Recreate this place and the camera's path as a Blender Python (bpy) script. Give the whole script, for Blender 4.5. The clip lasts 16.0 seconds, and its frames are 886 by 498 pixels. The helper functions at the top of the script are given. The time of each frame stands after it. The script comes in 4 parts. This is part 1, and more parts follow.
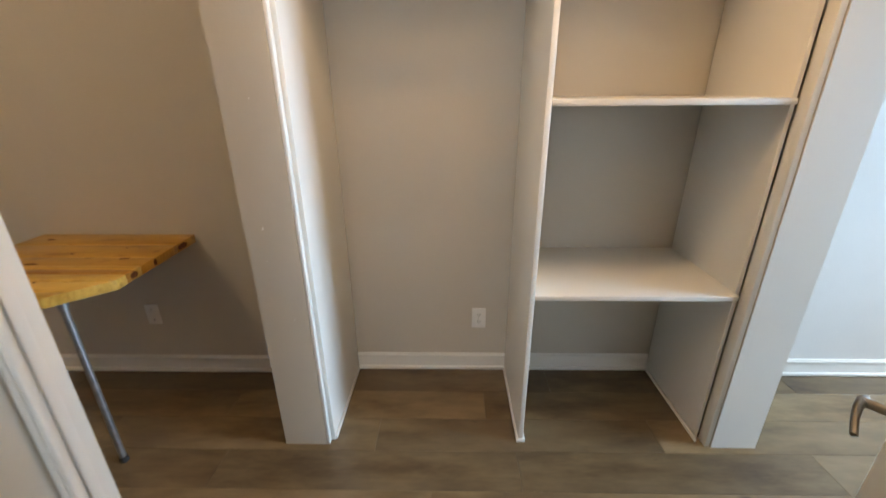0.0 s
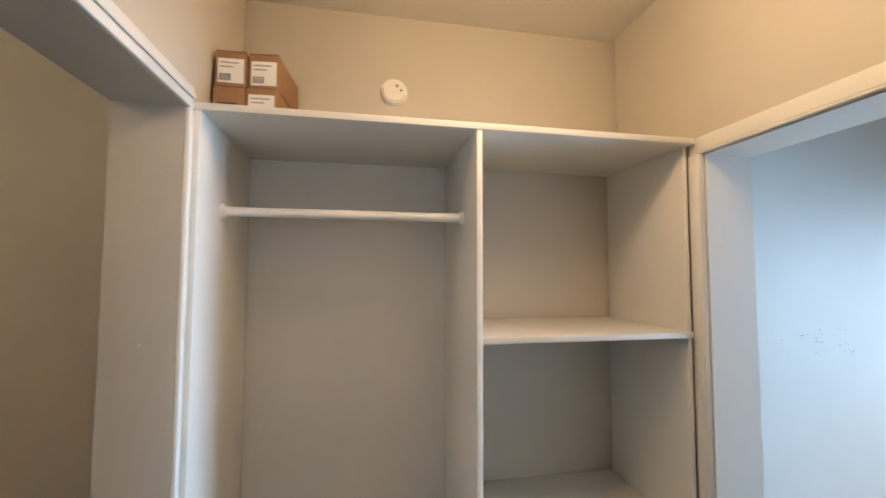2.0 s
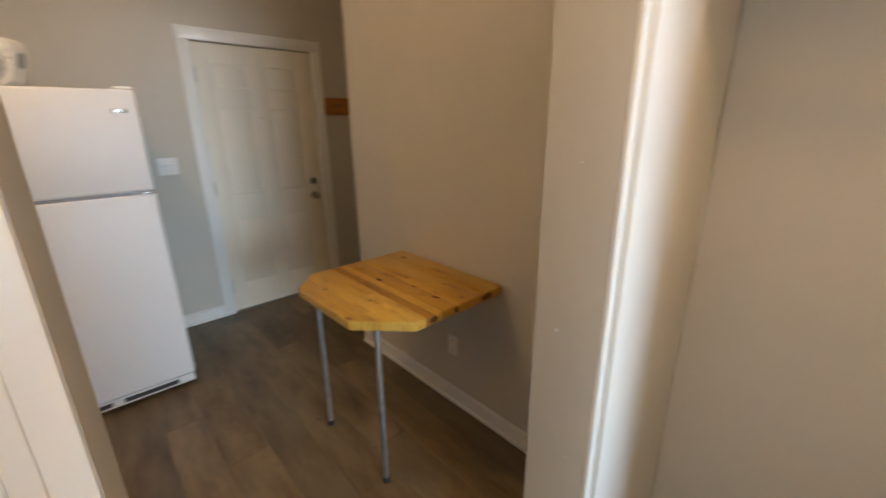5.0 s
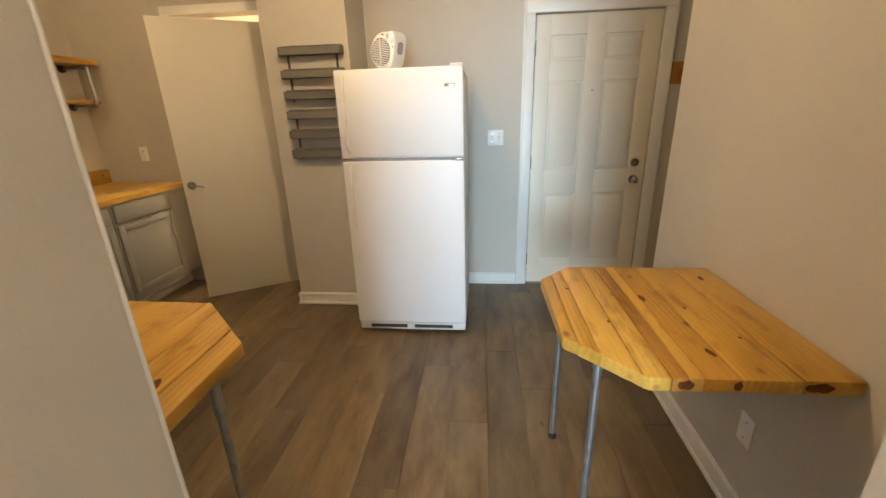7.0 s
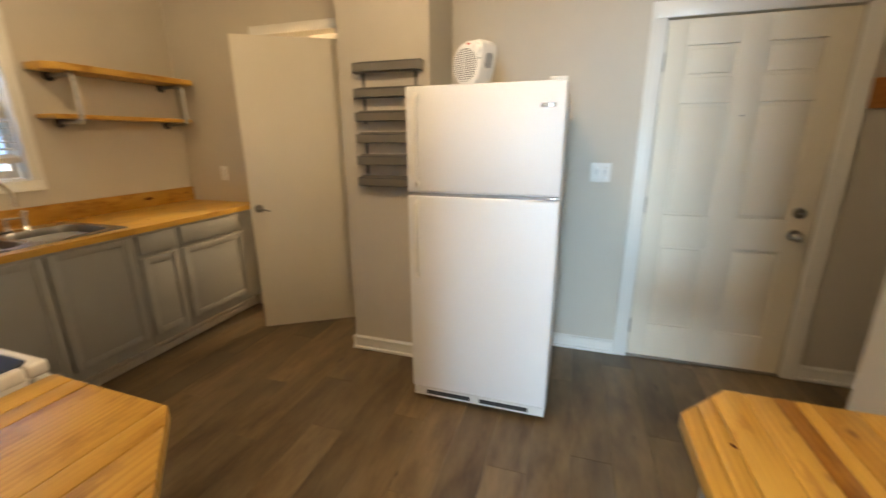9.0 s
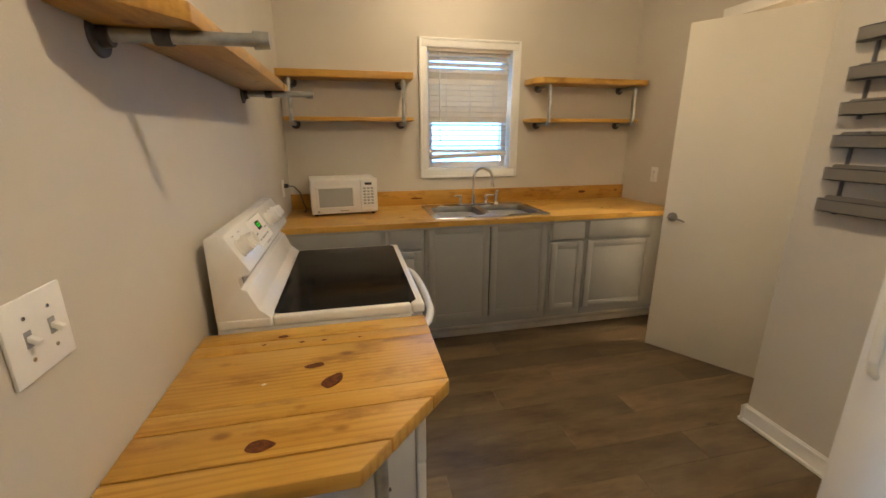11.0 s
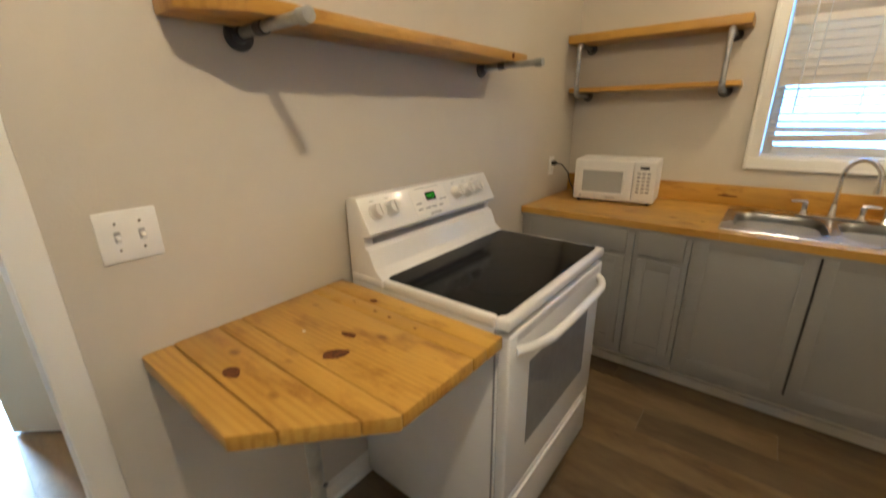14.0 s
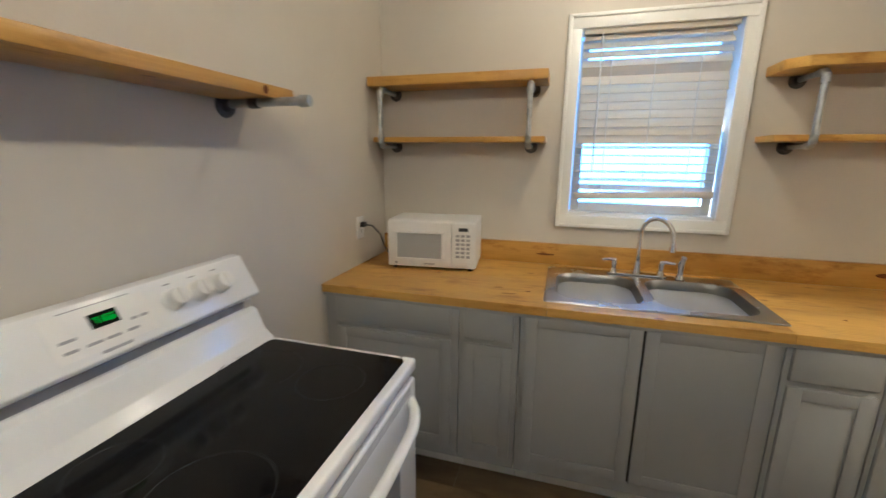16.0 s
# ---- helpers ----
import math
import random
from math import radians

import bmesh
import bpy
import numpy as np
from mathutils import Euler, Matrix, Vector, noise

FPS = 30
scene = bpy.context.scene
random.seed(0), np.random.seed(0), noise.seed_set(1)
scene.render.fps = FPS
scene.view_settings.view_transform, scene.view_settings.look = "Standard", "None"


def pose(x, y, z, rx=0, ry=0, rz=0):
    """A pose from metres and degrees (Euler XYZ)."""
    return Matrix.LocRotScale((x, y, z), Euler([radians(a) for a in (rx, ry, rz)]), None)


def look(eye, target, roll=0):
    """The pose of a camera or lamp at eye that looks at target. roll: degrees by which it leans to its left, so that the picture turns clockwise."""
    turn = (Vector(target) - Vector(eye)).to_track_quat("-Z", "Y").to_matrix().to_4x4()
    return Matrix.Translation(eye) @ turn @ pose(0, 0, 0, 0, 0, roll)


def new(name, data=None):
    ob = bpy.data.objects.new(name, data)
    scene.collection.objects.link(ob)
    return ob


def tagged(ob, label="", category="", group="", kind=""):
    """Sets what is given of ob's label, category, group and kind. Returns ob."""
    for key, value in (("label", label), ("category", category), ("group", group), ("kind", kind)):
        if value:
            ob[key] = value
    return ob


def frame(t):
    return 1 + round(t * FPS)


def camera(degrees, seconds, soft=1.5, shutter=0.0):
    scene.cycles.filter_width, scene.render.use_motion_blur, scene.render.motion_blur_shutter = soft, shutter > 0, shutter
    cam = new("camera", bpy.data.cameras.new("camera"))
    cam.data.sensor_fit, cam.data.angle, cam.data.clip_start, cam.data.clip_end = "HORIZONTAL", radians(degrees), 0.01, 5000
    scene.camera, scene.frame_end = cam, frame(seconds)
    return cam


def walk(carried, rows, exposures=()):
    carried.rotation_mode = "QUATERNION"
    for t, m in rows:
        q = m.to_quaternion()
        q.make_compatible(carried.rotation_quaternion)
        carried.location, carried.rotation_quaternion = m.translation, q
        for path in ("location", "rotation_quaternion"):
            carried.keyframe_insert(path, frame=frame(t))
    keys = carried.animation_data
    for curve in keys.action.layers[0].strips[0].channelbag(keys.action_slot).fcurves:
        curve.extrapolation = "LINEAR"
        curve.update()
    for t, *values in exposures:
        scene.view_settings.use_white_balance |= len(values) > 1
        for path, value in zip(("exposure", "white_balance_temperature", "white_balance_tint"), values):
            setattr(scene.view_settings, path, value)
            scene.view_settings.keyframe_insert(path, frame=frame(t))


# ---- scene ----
cam = camera(95.3, 16.0, shutter=0.35)
PATH = [
    (0, (0.711, -1.792, 1.422), (0.672, 0.067, 0.686), -0.4),
    (0.5, (0.686, -1.705, 1.477), (0.735, 0.224, 0.95), -0.8),
    (1, (0.655, -1.667, 1.517), (0.85, 0.313, 1.316), 0.2),
    (1.5, (0.662, -1.677, 1.572), (0.904, 0.308, 1.618), 0.5),
    (2, (0.672, -1.673, 1.592), (1.037, 0.29, 1.707), 0.2),
    (2.5, (0.695, -1.655, 1.56), (1.307, 0.248, 1.497), 0.7),
    (3, (0.683, -1.645, 1.489), (1.32, 0.204, 1.068), 2.3),
    (3.5, (0.671, -1.647, 1.467), (1.145, 0.187, 0.826), 1.5),
    (4, (0.64, -1.612, 1.464), (0.736, 0.256, 0.757), -0.3),
    (4.5, (0.550, -1.518, 1.455), (-0.093, 0.277, 0.851), -0.3),
    (5, (0.553, -1.317, 1.486), (-0.862, -0.036, 0.887), -0.6),
    (5.2, (0.54, -1.267, 1.486), (-1.08, -0.269, 0.872), -0.9),
    (7.3, (0.356, -0.866, 1.415), (-1.524, -1.07, 0.763), -1.7),
    (7.5, (0.341, -0.838, 1.41), (-1.538, -1.002, 0.744), -1.9),
    (8, (0.243, -0.809, 1.409), (-1.652, -0.834, 0.77), -0.8),
    (8.5, (0.012, -0.874, 1.422), (-1.899, -0.931, 0.832), -0.1),
    (9, (-0.151, -0.967, 1.424), (-1.986, -1.557, 0.891), -0.3),
    (9.5, (-0.261, -0.968, 1.423), (-1.742, -2.22, 0.936), 0.4),
    (10, (-0.391, -0.905, 1.437), (-1.414, -2.549, 0.937), 0.4),
    (10.2, (-0.419, -0.875, 1.441), (-1.27, -2.613, 0.934), 0.1),
    (12.3, (-0.661, -1.168, 1.44), (-0.573, -3.09, 0.893), -0.4),
    (12.5, (-0.738, -1.197, 1.426), (-0.488, -3.1, 0.861), -0.7),
    (13, (-0.998, -1.196, 1.424), (-0.274, -2.915, 0.701), -0.2),
    (13.5, (-1.115, -1.205, 1.404), (-0.049, -2.694, 0.601), -1.3),
    (14, (-1.124, -1.307, 1.426), (0.058, -2.792, 0.796), -0.8),
    (14.5, (-1.09, -1.413, 1.503), (0.24, -2.888, 1.268), -0.4),
    (15, (-1.067, -1.517, 1.503), (0.175, -3.059, 1.22), -1.8),
    (15.5, (-1.075, -1.656, 1.485), (-0.184, -3.401, 1.085), -0.1),
    (16, (-1.042, -1.911, 1.469), (-0.496, -3.784, 1.029), 0.5),
]
walk(cam, [(t, look(eye, target, roll)) for t, eye, target, roll in PATH],
     [(0, 0.4, 7400, 15), (1.0, 0.15, 7400, 14), (2.0, 0.05, 6900, 14), (3.0, 0.0, 7600, 16), (3.7, 0.15, 8000, 17),
      (4.5, 0.45, 8000, 17), (5.2, 0.32, 8100, 17), (7.3, 1.14, 7800, 11), (8.8, 1.08, 7800, 11), (9.5, 1.02, 7400, 10),
      (10.2, 0.98, 7300, 10), (12.3, 1.45, 5600, 6), (13.4, 1.32, 5800, 6), (14.0, 1.24, 6400, 7), (14.5, 0.9, 6100, 6),
      (15.4, 1.12, 5600, 6), (16, 1.32, 5250, 6)])

# ---- light ----
WORLD = bpy.data.worlds.new("sky")
scene.world = WORLD
WORLD.use_nodes = True
sky = WORLD.node_tree.nodes.new("ShaderNodeTexSky")
sky.sky_type, sky.sun_disc = "NISHITA", False
sky.sun_elevation, sky.sun_rotation = radians(50), radians(102)
WORLD.node_tree.nodes["Background"].inputs["Strength"].default_value = 0.12
WORLD.node_tree.links.new(sky.outputs[0], WORLD.node_tree.nodes["Background"].inputs["Color"])


def lamp(name, kind, m, power, colour, size=0.1, size_y=None, spread=180):
    data = bpy.data.lights.new(name, kind)
    data.energy, data.color = power, colour
    if kind == "AREA":
        data.shape, data.size, data.size_y, data.spread = "RECTANGLE", size, size_y or size, radians(spread)
    elif kind == "POINT":
        data.shadow_soft_size = size
    else:
        data.angle = radians(size)
    ob = new(name, data)
    ob.matrix_world = m
    return ob


WARM = (1.0, 0.79, 0.54)
lamp("kitchen_lamp", "POINT", pose(-1.20, -1.46, 2.46), 18.5, WARM, 0.035)
lamp("sink_lamp", "POINT", pose(-1.27, -3.44, 2.48), 7.0, WARM, 0.03)
lamp("hall_lamp", "POINT", pose(1.10, -0.98, 2.52), 19, (1.0, 0.72, 0.44), 0.12)
lamp("sun", "SUN", look((10.93, -1.85, 8.5), (3.6, -0.45, 0)), 14.0, (1.0, 0.93, 0.82), 0.5)
lamp("room_window_light", "AREA", look((4.93, -1.1, 1.5), (1.0, -0.95, 1.1)), 31, (0.36, 0.65, 1.0), 1.2, 1.2, 75)
lamp("room_sky_light", "AREA", look((4.92, -1.1, 1.6), (3.0, -0.9, 0.0)), 42, (0.58, 0.78, 1.0), 1.2, 1.2, 110)
lamp("kitchen_window_light", "AREA", look((-1.416, -4.30, 1.63), (-1.416, 0, 1.4)), 5.5, (0.16, 0.46, 1.0), 0.62, 0.84)
lamp("back_room_light", "AREA", look((0.36, -3.36, 1.45), (1.3, 0, 0.9)), 22, (0.66, 0.82, 1.0), 0.5, 1.0)
lamp("pantry_lamp", "POINT", pose(-3.55, -2.75, 2.35), 42, WARM, 0.06)

# ---- materials ----


class Nodes:
    """A node material under construction."""

    def __init__(self, name):
        self.mat = bpy.data.materials.new(name)
        self.mat.use_nodes = True
        self.tree = self.mat.node_tree
        self.bsdf = self.tree.nodes["Principled BSDF"]

    def add(self, kind, **values):
        node = self.tree.nodes.new("ShaderNode" + kind)
        for key, value in values.items():
            if key in node.inputs:
                node.inputs[key].default_value = value
        return node

    def link(self, a, b):
        self.tree.links.new(a, b)

    def put(self, **values):
        for key, value in values.items():
            self.bsdf.inputs[key.replace("_", " ")].default_value = value

    def coords(self, scale=(1, 1, 1), by_object=False, shift=0.0):
        tex = self.add("TexCoord")
        m = self.add("Mapping")
        m.inputs["Scale"].default_value = scale
        self.link(tex.outputs["Object"], m.inputs["Vector"])
        if by_object:
            info, mul = self.add("ObjectInfo"), self.add("Vector" + "Math")
            mul.operation = "SCALE"
            comb = self.add("CombineXYZ")
            for n, k in enumerate("XYZ"):
                one = self.add("Math")
                one.operation = "MULTIPLY"
                one.inputs[1].default_value = (37.0, 91.0, 53.0)[n]
                self.link(info.outputs["Random"], one.inputs[0])
                self.link(one.outputs[0], comb.inputs[k])
            self.link(comb.outputs[0], m.inputs["Location"])
        return m.outputs["Vector"]

    def noise(self, vec, scale, detail=3.0, rough=0.55):
        n = self.add("TexNoise")
        n.inputs["Scale"].default_value, n.inputs["Detail"].default_value, n.inputs["Roughness"].default_value = scale, detail, rough
        self.link(vec, n.inputs["Vector"])
        return n.outputs["Fac"]

    def ramp(self, fac, stops):
        r = self.add("ValToRGB")
        while len(r.color_ramp.elements) < len(stops):
            r.color_ramp.elements.new(0.5)
        for e, (p, c) in zip(r.color_ramp.elements, stops):
            e.position, e.color = p, (*c, 1)
        self.link(fac, r.inputs["Fac"])
        return r.outputs["Color"]

    def mix(self, fac, a, b, mode="MIX"):
        m = self.add("Mix")
        m.data_type, m.blend_type = "RGBA", mode
        for v, k in ((fac, 0), (a, 6), (b, 7)):
            if isinstance(v, (int, float)):
                m.inputs[k].default_value = v
            elif isinstance(v, tuple):
                m.inputs[k].default_value = (*v, 1)
            else:
                self.link(v, m.inputs[k])
        return m.outputs[2]

    def colour(self, socket):
        self.link(socket, self.bsdf.inputs["Base Color"])

    def rough(self, fac, lo, hi):
        r = self.add("MapRange")
        r.inputs["To Min"].default_value, r.inputs["To Max"].default_value = lo, hi
        self.link(fac, r.inputs["Value"])
        self.link(r.outputs[0], self.bsdf.inputs["Roughness"])

    def bump(self, height, strength, distance=0.002):
        b = self.add("Bump")
        b.inputs["Strength"].default_value, b.inputs["Distance"].default_value = strength, distance
        self.link(height, b.inputs["Height"])
        self.link(b.outputs[0], self.bsdf.inputs["Normal"])


def paint(name, c, rough=0.55, vary=0.06, bump=0.25, grain=140.0, marks=0.0):
    """Rolled or brushed paint: broad unevenness, fine orange-peel relief and a few scuffs."""
    m = Nodes(name)
    vec = m.coords()
    broad = m.noise(vec, 1.7, 4)
    dark = tuple(v * (1 - vary) for v in c)
    light = tuple(min(0.9, v * (1 + vary * 0.6)) for v in c)
    col = m.ramp(broad, [(0.3, dark), (0.7, light)])
    if marks:
        scuff = m.noise(m.coords((3, 3, 9)), 6, 6, 0.7)
        col = m.mix(m.ramp(scuff, [(0.66, (0, 0, 0)), (0.74, (marks, marks, marks))]), col, tuple(v * 0.6 for v in c))
    m.colour(col)
    fine = m.noise(vec, grain, 2)
    m.rough(m.noise(vec, 9, 3), rough - 0.06, rough + 0.08)
    m.bump(fine, bump, 0.0012)
    return m.mat


def pine(name, c, along, rough=0.34):
    """Varnished pine: wavy growth rings along one axis (0, 1), brown blotches and pin knots, tone changing from board to board."""
    m = Nodes(name)

    def stretched(along_scale, across_scale):
        k = [across_scale] * 3
        k[along] = along_scale
        return m.coords(tuple(k), True)

    def tint(r, g, b_):
        return (min(0.85, c[0] * r), min(0.85, c[1] * g), min(0.85, c[2] * b_))

    broad = m.noise(stretched(1.6, 6.0), 1.0, 4, 0.55)
    base = m.ramp(broad, [(0.30, tint(0.80, 0.73, 0.60)), (0.50, c), (0.70, tint(1.14, 1.16, 1.22))])
    rings = m.add("TexWave", Scale=19.0, Distortion=16.0, Detail=2.5)
    rings.inputs["Detail Scale"].default_value = 0.22
    rings.bands_direction = "Y" if along == 0 else "X"
    m.link(stretched(0.16, 1.0), rings.inputs["Vector"])
    where = m.noise(stretched(1.1, 5.0), 1.3, 2, 0.5)
    line = m.mix(1.0, m.ramp(rings.outputs["Fac"], [(0.45, (0, 0, 0)), (0.95, (1, 1, 1))]), m.ramp(where, [(0.42, (0.04, 0.04, 0.04)), (0.68, (0.62, 0.62, 0.62))]), "MULTIPLY")
    base = m.mix(line, base, tint(0.66, 0.53, 0.36))
    fibre = m.noise(stretched(5.0, 150.0), 1.0, 3, 0.6)
    base = m.mix(m.ramp(fibre, [(0.36, (0.22, 0.22, 0.22)), (0.56, (0, 0, 0))]), base, tint(0.62, 0.50, 0.36))
    blotch = m.noise(stretched(5.0, 15.0), 1.0, 5, 0.65)
    base = m.mix(m.ramp(blotch, [(0.53, (0, 0, 0)), (0.70, (0.80, 0.80, 0.80))]), base, tint(0.46, 0.33, 0.18))
    spots = m.add("TexVoronoi", Scale=1.0)
    m.link(stretched(5.5, 9.0), spots.inputs["Vector"])
    base = m.mix(m.ramp(spots.outputs["Distance"], [(0.05, (0.85, 0.85, 0.85)), (0.13, (0, 0, 0))]), base, tint(0.34, 0.20, 0.13))
    info = m.add("ObjectInfo")
    tone = m.ramp(info.outputs["Random"], [(0.0, (0.86, 0.80, 0.70)), (0.5, (0.98, 0.96, 0.93)), (1.0, (1.06, 1.06, 1.05))])
    m.colour(m.mix(1.0, base, tone, "MULTIPLY"))
    m.rough(broad, rough - 0.06, rough + 0.12)
    m.bump(fibre, 0.22, 0.0008)
    m.put(Coat_Weight=0.10, Coat_Roughness=0.3, Specular_IOR_Level=0.34)
    return m.mat


def plain(name, c, rough=0.4, metal=0.0, vary=0.1, grain=30.0, bump=0.08, stretch=(1, 1, 1), specular=0.5):
    m = Nodes(name)
    vec = m.coords(stretch)
    n = m.noise(vec, grain, 4)
    m.colour(m.ramp(n, [(0.3, tuple(v * (1 - vary) for v in c)), (0.7, tuple(min(0.95, v * (1 + vary)) for v in c))]))
    m.rough(n, max(0.02, rough - 0.07), rough + 0.07)
    m.bump(n, bump, 0.0008)
    m.put(Metallic=metal, Specular_IOR_Level=specular)
    return m.mat


def floor_material():
    m = Nodes("vinyl_plank")
    vec = m.coords((1.7, 6.0, 1.0), True)
    n1 = m.noise(vec, 1.5, 6, 0.66)
    n2 = m.noise(m.coords((5.0, 95.0, 1.0), True), 1.0, 4, 0.6)
    n3 = m.noise(m.coords((1.0, 2.6, 1.0), True), 1.5, 3, 0.5)
    col = m.ramp(n1, [(0.28, (0.068, 0.042, 0.023)), (0.44, (0.142, 0.096, 0.050)), (0.58, (0.205, 0.145, 0.079)), (0.74, (0.275, 0.205, 0.122))])
    col = m.mix(m.ramp(n2, [(0.36, (0.11, 0.11, 0.11)), (0.58, (0, 0, 0))]), col, (0.06, 0.042, 0.03))
    grey = m.mix(m.ramp(n3, [(0.4, (0, 0, 0)), (0.65, (0.5, 0.5, 0.5))]), col, (0.160, 0.122, 0.078))
    knots = m.noise(m.coords((7.0, 16.0, 1.0), True), 1.0, 2, 0.4)
    grey = m.mix(m.ramp(knots, [(0.74, (0, 0, 0)), (0.80, (0.8, 0.8, 0.8))]), grey, (0.045, 0.03, 0.02))
    info = m.add("ObjectInfo")
    tone = m.ramp(info.outputs["Random"], [(0.0, (0.66, 0.65, 0.64)), (0.5, (0.95, 0.92, 0.87)), (1.0, (1.22, 1.19, 1.14))])
    m.colour(m.mix(1.0, grey, tone, "MULTIPLY"))
    m.rough(n1, 0.26, 0.46)
    m.bump(n2, 0.18, 0.0008)
    return m.mat


def glass_material(name, c=(0.9, 0.95, 1.0), rough=0.02):
    m = Nodes(name)
    m.put(Base_Color=(*c, 1), Roughness=rough, Transmission_Weight=1.0, IOR=1.45)
    return m.mat


def glow_material(name, c, strength):
    m = Nodes(name)
    m.put(Base_Color=(*c, 1), Emission_Color=(*c, 1), Emission_Strength=strength, Roughness=0.4)
    return m.mat


def slat_material():
    """Thin cream slats that let some daylight through."""
    m = Nodes("blind_slat")
    m.colour(m.ramp(m.noise(m.coords((2, 40, 40)), 3.0), [(0.3, (0.68, 0.60, 0.48)), (0.7, (0.75, 0.67, 0.55))]))
    m.put(Roughness=0.42)
    t, mixer = m.add("BsdfTranslucent"), m.add("MixShader")
    t.inputs["Color"].default_value = (0.74, 0.68, 0.58, 1)
    mixer.inputs[0].default_value = 0.24
    m.link(m.bsdf.outputs[0], mixer.inputs[1])
    m.link(t.outputs[0], mixer.inputs[2])
    m.link(mixer.outputs[0], m.tree.nodes["Material Output"].inputs["Surface"])
    return m.mat


WALL = paint("greige_wall_paint", (0.55, 0.508, 0.437), 0.6, 0.05, 0.35, 120)
WALL_B = paint("pale_wall_paint", (0.66, 0.655, 0.64), 0.6, 0.05, 0.35, 120, 0.12)
CEIL = paint("ceiling_paint", (0.70, 0.68, 0.63), 0.7, 0.05, 0.4, 90)
TRIM = paint("white_trim_gloss", (0.78, 0.77, 0.73), 0.32, 0.04, 0.15, 60, 0.25)
SHELF = paint("white_closet_board", (0.76, 0.74, 0.69), 0.42, 0.04, 0.12, 80, 0.1)
DOORW = paint("white_door_enamel", (0.75, 0.695, 0.585), 0.48, 0.04, 0.08, 70, 0.1)
GREY = paint("grey_cabinet_paint", (0.30, 0.30, 0.29), 0.42, 0.07, 0.25, 90, 0.2)
KICK = paint("toe_kick_paint", (0.76, 0.74, 0.69), 0.5, 0.06, 0.2, 60, 0.3)
PINE_X = pine("pine_along_x", (0.570, 0.338, 0.074), 0)
PINE_Y = pine("pine_along_y", (0.54, 0.318, 0.076), 1)
PINE_R = pine("brown_heartwood_pine", (0.47, 0.235, 0.048), 0)
PINE_D = pine("stained_pine", (0.36, 0.14, 0.035), 1, 0.4)
KNOT = plain("knot_wood", (0.12, 0.036, 0.011), 0.6, 0, 0.5, 90, specular=0.25)
FLOOR = floor_material()
SUBFLOOR = plain("dark_underlay", (0.03, 0.022, 0.016), 0.8)
STEEL = plain("brushed_steel", (0.44, 0.44, 0.435), 0.27, 1.0, 0.04, 5, 0.01)
# the sink's steel, rougher, and darkened to paint in the shade inside the bowls
BOWL_SHADED = plain("satin_steel_shaded_bowl", (0.22, 0.22, 0.215), 0.32, 1.0, 0.05, 6, 0.02)
CHROME = plain("polished_chrome", (0.75, 0.75, 0.76), 0.08, 1.0, 0.03)
NICKEL = plain("satin_nickel", (0.50, 0.48, 0.45), 0.26, 1.0, 0.05)
PEWTER = plain("aged_pewter", (0.28, 0.26, 0.24), 0.35, 1.0, 0.12)
PIPE = plain("galvanized_pipe", (0.40, 0.42, 0.43), 0.38, 0.9, 0.22, 25, 0.2)
IRON = plain("dark_iron", (0.10, 0.10, 0.105), 0.45, 0.8, 0.25, 35, 0.25)
ENAMEL = plain("white_appliance_enamel", (0.80, 0.80, 0.79), 0.18, 0, 0.02, 8, 0.02)
PLASTIC = plain("white_plastic", (0.78, 0.77, 0.74), 0.34, 0, 0.03, 20, 0.03)
FRIDGE = plain("textured_fridge_enamel", (0.80, 0.80, 0.80), 0.40, 0, 0.015, 260, 0.22)
BLACKGLASS = plain("black_ceramic_glass", (0.006, 0.006, 0.0065), 0.09, 0, 0.1, 4, 0.0, specular=0.12)
BLACK = plain("black_rubber", (0.015, 0.015, 0.015), 0.6)
DARK = plain("dark_recess", (0.03, 0.03, 0.032), 0.5)
DULL = plain("grey_print", (0.33, 0.33, 0.34), 0.5)
MESHW = plain("microwave_screen", (0.42, 0.43, 0.42), 0.22, 0, 0.06, 300, 0.1)
OVENW = plain("oven_window", (0.26, 0.27, 0.28), 0.14, 0, 0.05)
RACK = plain("weathered_grey_metal", (0.165, 0.150, 0.128), 0.5, 0, 0.10, 5, 0.1, (4, 1, 4))
CARD = plain("brown_cardboard", (0.30, 0.17, 0.09), 0.8, 0, 0.12, 40, 0.2)
RED = plain("red_plastic", (0.45, 0.03, 0.02), 0.4)
LABEL = plain("paper_label", (0.78, 0.77, 0.74), 0.6, 0, 0.03)
BLIND = slat_material()
GLASS = glass_material("window_glass")
GREEN = glow_material("green_display_digit", (0.02, 0.80, 0.03), 0.28)
BULB = glow_material("frosted_lamp_shade", (1.0, 0.74, 0.45), 3.0)
# blue emission stands in for daylight falling on the wall outside
OUTSIDE_GLOW = glow_material("self_lit_daylight_siding", (0.26, 0.52, 1.0), 0.52)

# ---- mesh helpers ----


def box(bm, x0, x1, y0, y1, z0, z1, bevel=0.0, seg=2):
    """A box between two corners, with rounded edges, added to bm."""
    m = Matrix.LocRotScale(((x0 + x1) / 2, (y0 + y1) / 2, (z0 + z1) / 2), None, (abs(x1 - x0), abs(y1 - y0), abs(z1 - z0)))
    made = bmesh.ops.create_cube(bm, size=1.0, matrix=m)
    if bevel:
        edges = list({e for v in made["verts"] for e in v.link_edges})
        bmesh.ops.bevel(bm, geom=edges, offset=bevel, segments=seg, affect="EDGES", profile=0.5)
    return bm


def boxes(*rows, bevel=0.0, seg=2):
    bm = bmesh.new()
    for r in rows:
        box(bm, *r, bevel=bevel, seg=seg)
    return bm


